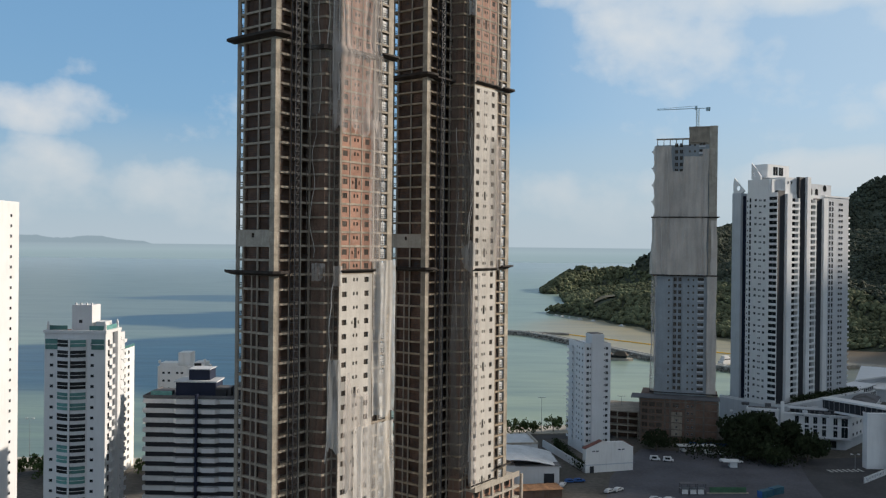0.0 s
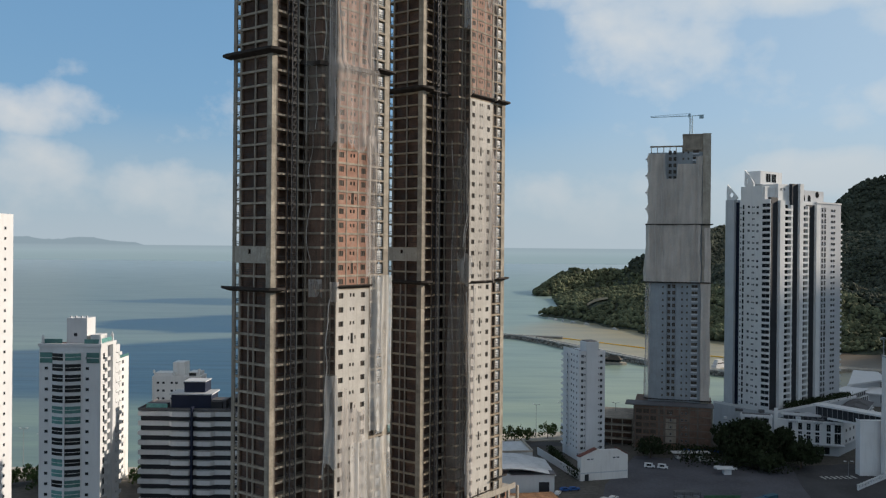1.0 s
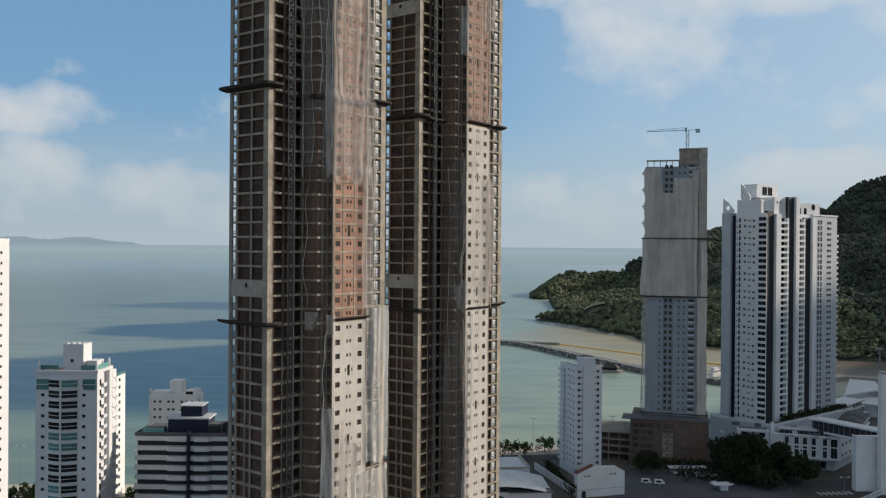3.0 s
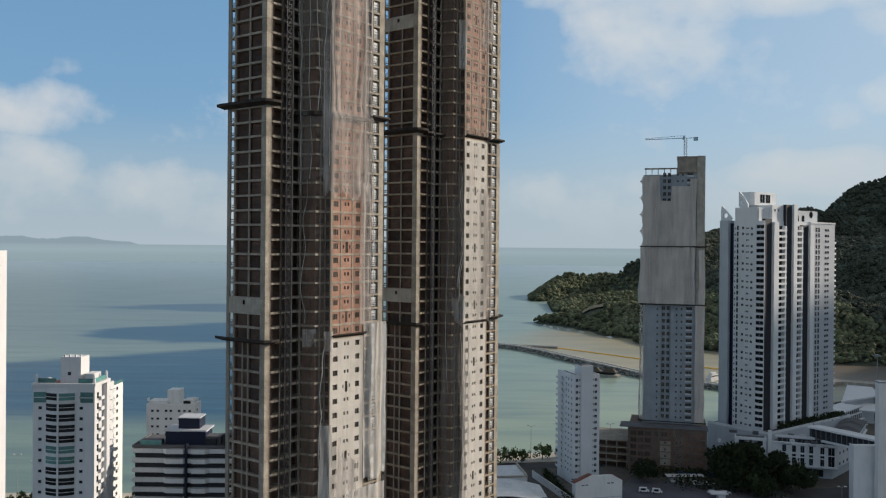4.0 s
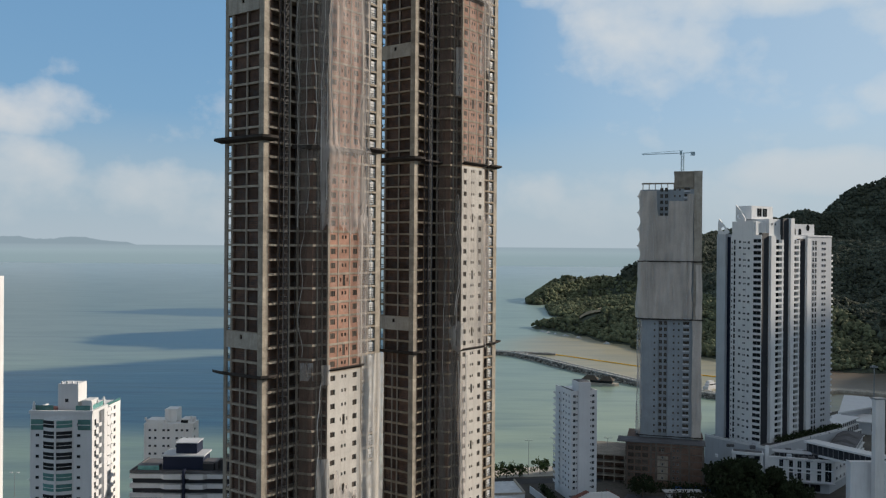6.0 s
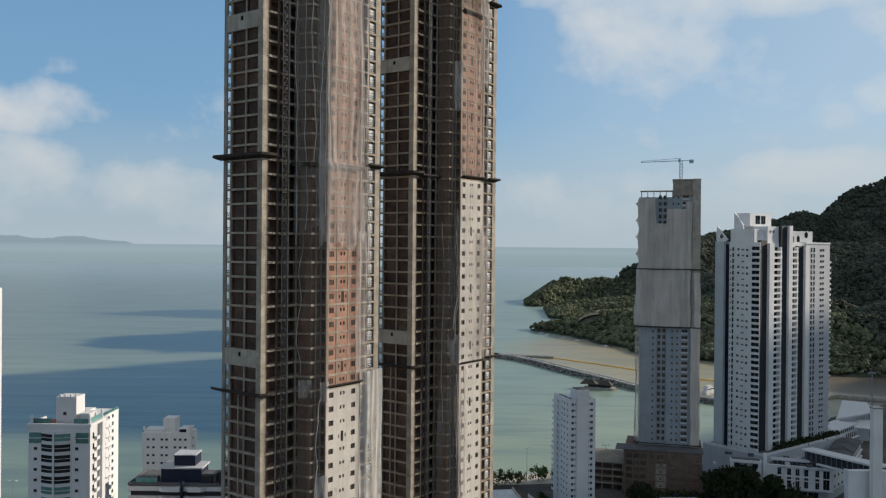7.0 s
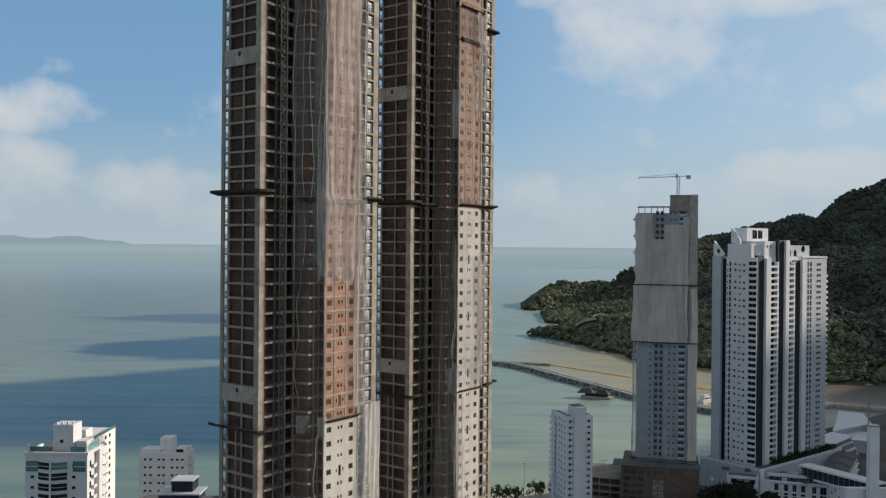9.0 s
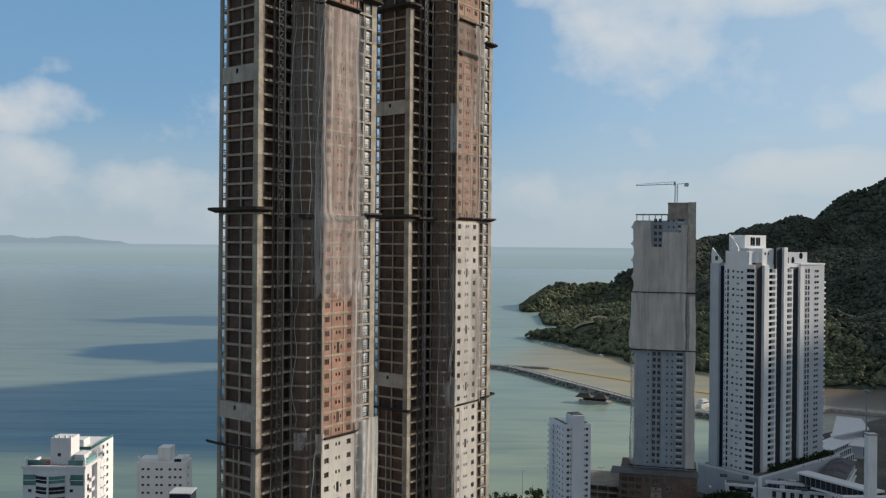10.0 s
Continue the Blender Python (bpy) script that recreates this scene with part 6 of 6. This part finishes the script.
for (x0, y0), (x1, y1) in zip(BOOM, BOOM[1:]):
    n = int(math.hypot(x1 - x0, y1 - y0) / 2.2)
    for i in range(n):
        a, b = i / n, (i + 0.86) / n
        sag = g.uniform(-0.3, 0.3)
        rod(bm, (x0 + (x1 - x0) * a, y0 + (y1 - y0) * a + sag, -0.95), (x0 + (x1 - x0) * b, y0 + (y1 - y0) * b + sag, -0.95), 0.62, 6)
solo("buoy_line", bm, BUOY, "yellow floating boom across the river mouth", "floating boom", kind="stuff")
b = thing("small_boat", pose(150, 1085, -1.2), "small white moored boat", "boat", "moored boats")
part("hull", prism(bmesh.new(), [(-3.5, -1.2), (2.4, -1.2), (4.2, 0), (2.4, 1.2), (-3.5, 1.2)], -0.3, 1.0), WHITE, b)
part("cabin", boxes((-1.6, 1.4, -0.8, 0.8, 1.0, 2.2)), WHITE, b)
for x, y, r in ((132, 1120, 30), (139, 1102, 80), (163, 1060, 10), (187, 1000, 140), (213, 948, 60), (216, 938, 20), (206, 668, 75), (210, 662, 60), (126, 1135, 5)):
    copy_thing(b, pose(x, y, -1.2, 0, 0, r))
y_ = thing("motor_yacht", pose(213, 689, -1.2, 0, 0, 40), "white motor yacht behind the breakwater", "boat")
part("hull", prism(bmesh.new(), [(-8, -2.4), (5, -2.4), (9.5, 0), (5, 2.4), (-8, 2.4)], -0.3, 2.4), WHITE, y_)
part("lower_deck", boxes((-6, 4, -1.9, 1.9, 2.4, 4.6)), WHITE, y_)
part("window_band", boxes((-5.5, 4.05, -1.95, 1.95, 3.2, 4.0)), GLASS, y_)
part("flybridge", boxes((-5, 1, -1.6, 1.6, 4.6, 6.4)), WHITE, y_)

# spur of the breakwater, and more trees along the beach
t = thing("breakwater_spur", pose(62, 907, 0, 0, 0, -17), "short pale spur of the breakwater", "path")
part("path_slab", boxes((0, 53, -1.6, 1.6, -1.6, 0.6)), PATH_TOP, t)
part("kerb", boxes((0, 53, 0.9, 1.7, 0.6, 1.2)), QUAY_TOP, t)
for x, y, r, s in ((8, 405, 10, 0.9), (14, 409, 60, 1.0), (36, 416, 130, 0.8), (56, 424, 170, 0.8), (2, 402, 300, 1.1), (-172, 326, 77, 1.0), (-119, 338, 10, 0.8), (-125, 344, 99, 0.7)):
    copy_thing(beach_tree, pose(x, y, 0, 0, 0, r) @ Matrix.Diagonal((s, s, s, 1)))

# foam where the small waves run up the sand
FOAM = material("sea_foam", (0.62, 0.64, 0.62), 0.9, 0.25, 0.3, 1.2, alpha=0.6)
edge = SHORE[:10]
bm, rows_ = bmesh.new(), []
for (x0, y0), (x1, y1) in zip(edge, edge[1:]):
    n = max(2, int(math.hypot(x1 - x0, y1 - y0) / 3))
    for i in range(n):
        x, y = x0 + (x1 - x0) * i / n, y0 + (y1 - y0) * i / n
        w = 2.2 + 2.6 * noise.noise((x * 0.06, 1.0, 0)) + 1.0 * noise.noise((x * 0.3, 4.0, 0))
        rows_.append((bm.verts.new((x, y + 4.6, -1.12)), bm.verts.new((x, y + 5.4 + max(0.6, w), -1.12))))
for a, b in zip(rows_, rows_[1:]):
    bm.faces.new((a[0], b[0], b[1], a[1]))
solo("surf", bm, FOAM, "thin white surf line along the beach", "surf", kind="stuff")

# ---- lot by the street: hoardings, shed, containers, canopy ----
GREEN = material("green_hoarding_paint", (0.055, 0.13, 0.075), 0.7, 0.2, 0.4, 3.0)
RUST = material("rusty_sheet_roof", (0.30, 0.155, 0.075), 0.85, 0.3, 0.5, 3.0, stain=(0.14, 0.08, 0.05), stain_amount=0.7, streak=True, piece=0.2)
CYAN = material("faded_blue_container", (0.04, 0.11, 0.15), 0.65, 0.2, 0.4, 3.0)
t = thing("hoarding", pose(93.1, 319.0, 0.04, 0, 0, 3), "green painted hoarding beside the car park", "hoarding")
for i in range(6):
    part("panel", boxes((2.3 * i, 2.3 * i + 2.24, 0, 0.08, 0.3, 2.3)), GREEN, t)
    part("post", boxes((2.3 * i - 0.06, 2.3 * i + 0.02, 0.08, 0.2, 0, 2.4)), STEEL, t)
part("kerb", boxes((-1, 14.5, -0.4, 0.3, 0, 0.3)), CONCRETE_PALE, t)
t = thing("site_frame", pose(82.0, 316.5, 0.04, 0, 0, 3), "open steel rack with stored panels", "rack")
for x in (0, 3, 6, 9):
    part("post", boxes((x, x + 0.15, 0, 0.15, 0, 4.0)), STEEL, t)
    part("post", boxes((x, x + 0.15, 2.4, 2.55, 0, 4.0)), STEEL, t)
part("shelf", boxes((0, 9.2, 0, 2.5, 2.0, 2.12)), FRAME, t)
part("roof", boxes((-0.3, 9.5, -0.3, 2.8, 4.0, 4.15)), ROOF_GREY, t)
for x in (0.5, 3.6, 6.4):
    part("panel", boxes((x, x + 2.2, 0.6, 0.8, 0.1, 1.8)), WARM_WHITE, t)
t = thing("rusty_shed", pose(20.5, 307, 0, 0, 0, 12), "low shed with rusty orange sheet roof", "shed")
part("body", boxes((0.4, 17.6, 0.4, 7.6, 0, 3.0)), DARK_BRICK, t)
sheet = as_mesh("roof_sheet", prism(bmesh.new(), [(0, -0.3), (1.46, -0.3), (1.46, 8.3), (0, 8.3)], 0, 0.08), RUST)
for i in range(12):
    part("roof_sheet", sheet, None, t, at=(1.5 * i, 0, 3.0 + 0.05 * (i % 2)))
box_ = thing("container", pose(110.6, 313.5, 0.04, 0, 0, 32), "faded blue shipping container by the street", "container", "containers")
part("body", boxes((0, 6.0, 0, 2.4, 0, 2.5)), CYAN, box_)
for i in range(12):
    part("rib", boxes((0.3 + 0.48 * i, 0.5 + 0.48 * i, -0.06, 0.0, 0.15, 2.35)), CYAN, box_)
part("door", boxes((-0.06, 0, 0.1, 2.3, 0.1, 2.4)), BLUE, box_)
copy_thing(box_, pose(116.2, 317.6, 0.04, 0, 0, 34))
t = thing("car_port", pose(97.5, 381.5, 0.04, 0, 0, 2), "long pale car port roof by the shrubs", "car port")
part("roof", boxes((0, 17, 0, 4.6, 2.7, 2.9)), ROOF_PALE, t)
for i in range(6):
    part("post", boxes((0.3 + 3.2 * i, 0.45 + 3.2 * i, 0.2, 0.35, 0, 2.7)), FRAME, t)
for x, y, r in ((100, 383.5, 92), (104, 383.6, 88), (109.5, 383.4, 91), (56, 318, 40), (59.5, 320, 46), (71, 309, 5), (76, 308.5, 2)):
    copy_thing(c, pose(x, y, 0.04, 0, 0, r))

# planting on the tower's deck, plant and rails on the low roofs
for x0, x1, y0, s in ((10, 44, -3.2, 21), (46, 70, -3.4, 22)):
    a, b_ = WT @ Vector((x0, y0, 0)), WT @ Vector((x1, y0, 0))
    ob = hedge([(a.x, a.y), (b_.x, b_.y)], 2.4, 3.0, s, "dark planting along the pool deck")
    ob.location.z = 14.3
g = random.Random(31)
mall_place = pose(173.2, 381, 0, 0, 0, 168)
for i in range(16):
    q = Vector((g.uniform(5, 52) + 0, -g.uniform(4, 30), 15.3))
    q.x += q.y * 0.35
    w_, d_, h_ = g.uniform(1.2, 3.4), g.uniform(1.0, 2.4), g.uniform(0.8, 1.8)
    u = thing("roof_unit", mall_place @ Matrix.Translation(q), "grey air handling unit on the mall roof", "air unit", "roof units")
    part("casing", boxes((0, w_, 0, d_, 0.15, h_)), (PALE_GREY, ROOF_GREY, FRAME)[i % 3], u)
    part("grille", boxes((0.15, w_ - 0.15, -0.04, 0.0, 0.3, h_ - 0.15)), DARK_CLAD, u)
    part("foot_rail", boxes((0, w_, 0.1, 0.25, 0, 0.15), (0, w_, d_ - 0.25, d_ - 0.1, 0, 0.15)), STEEL, u)
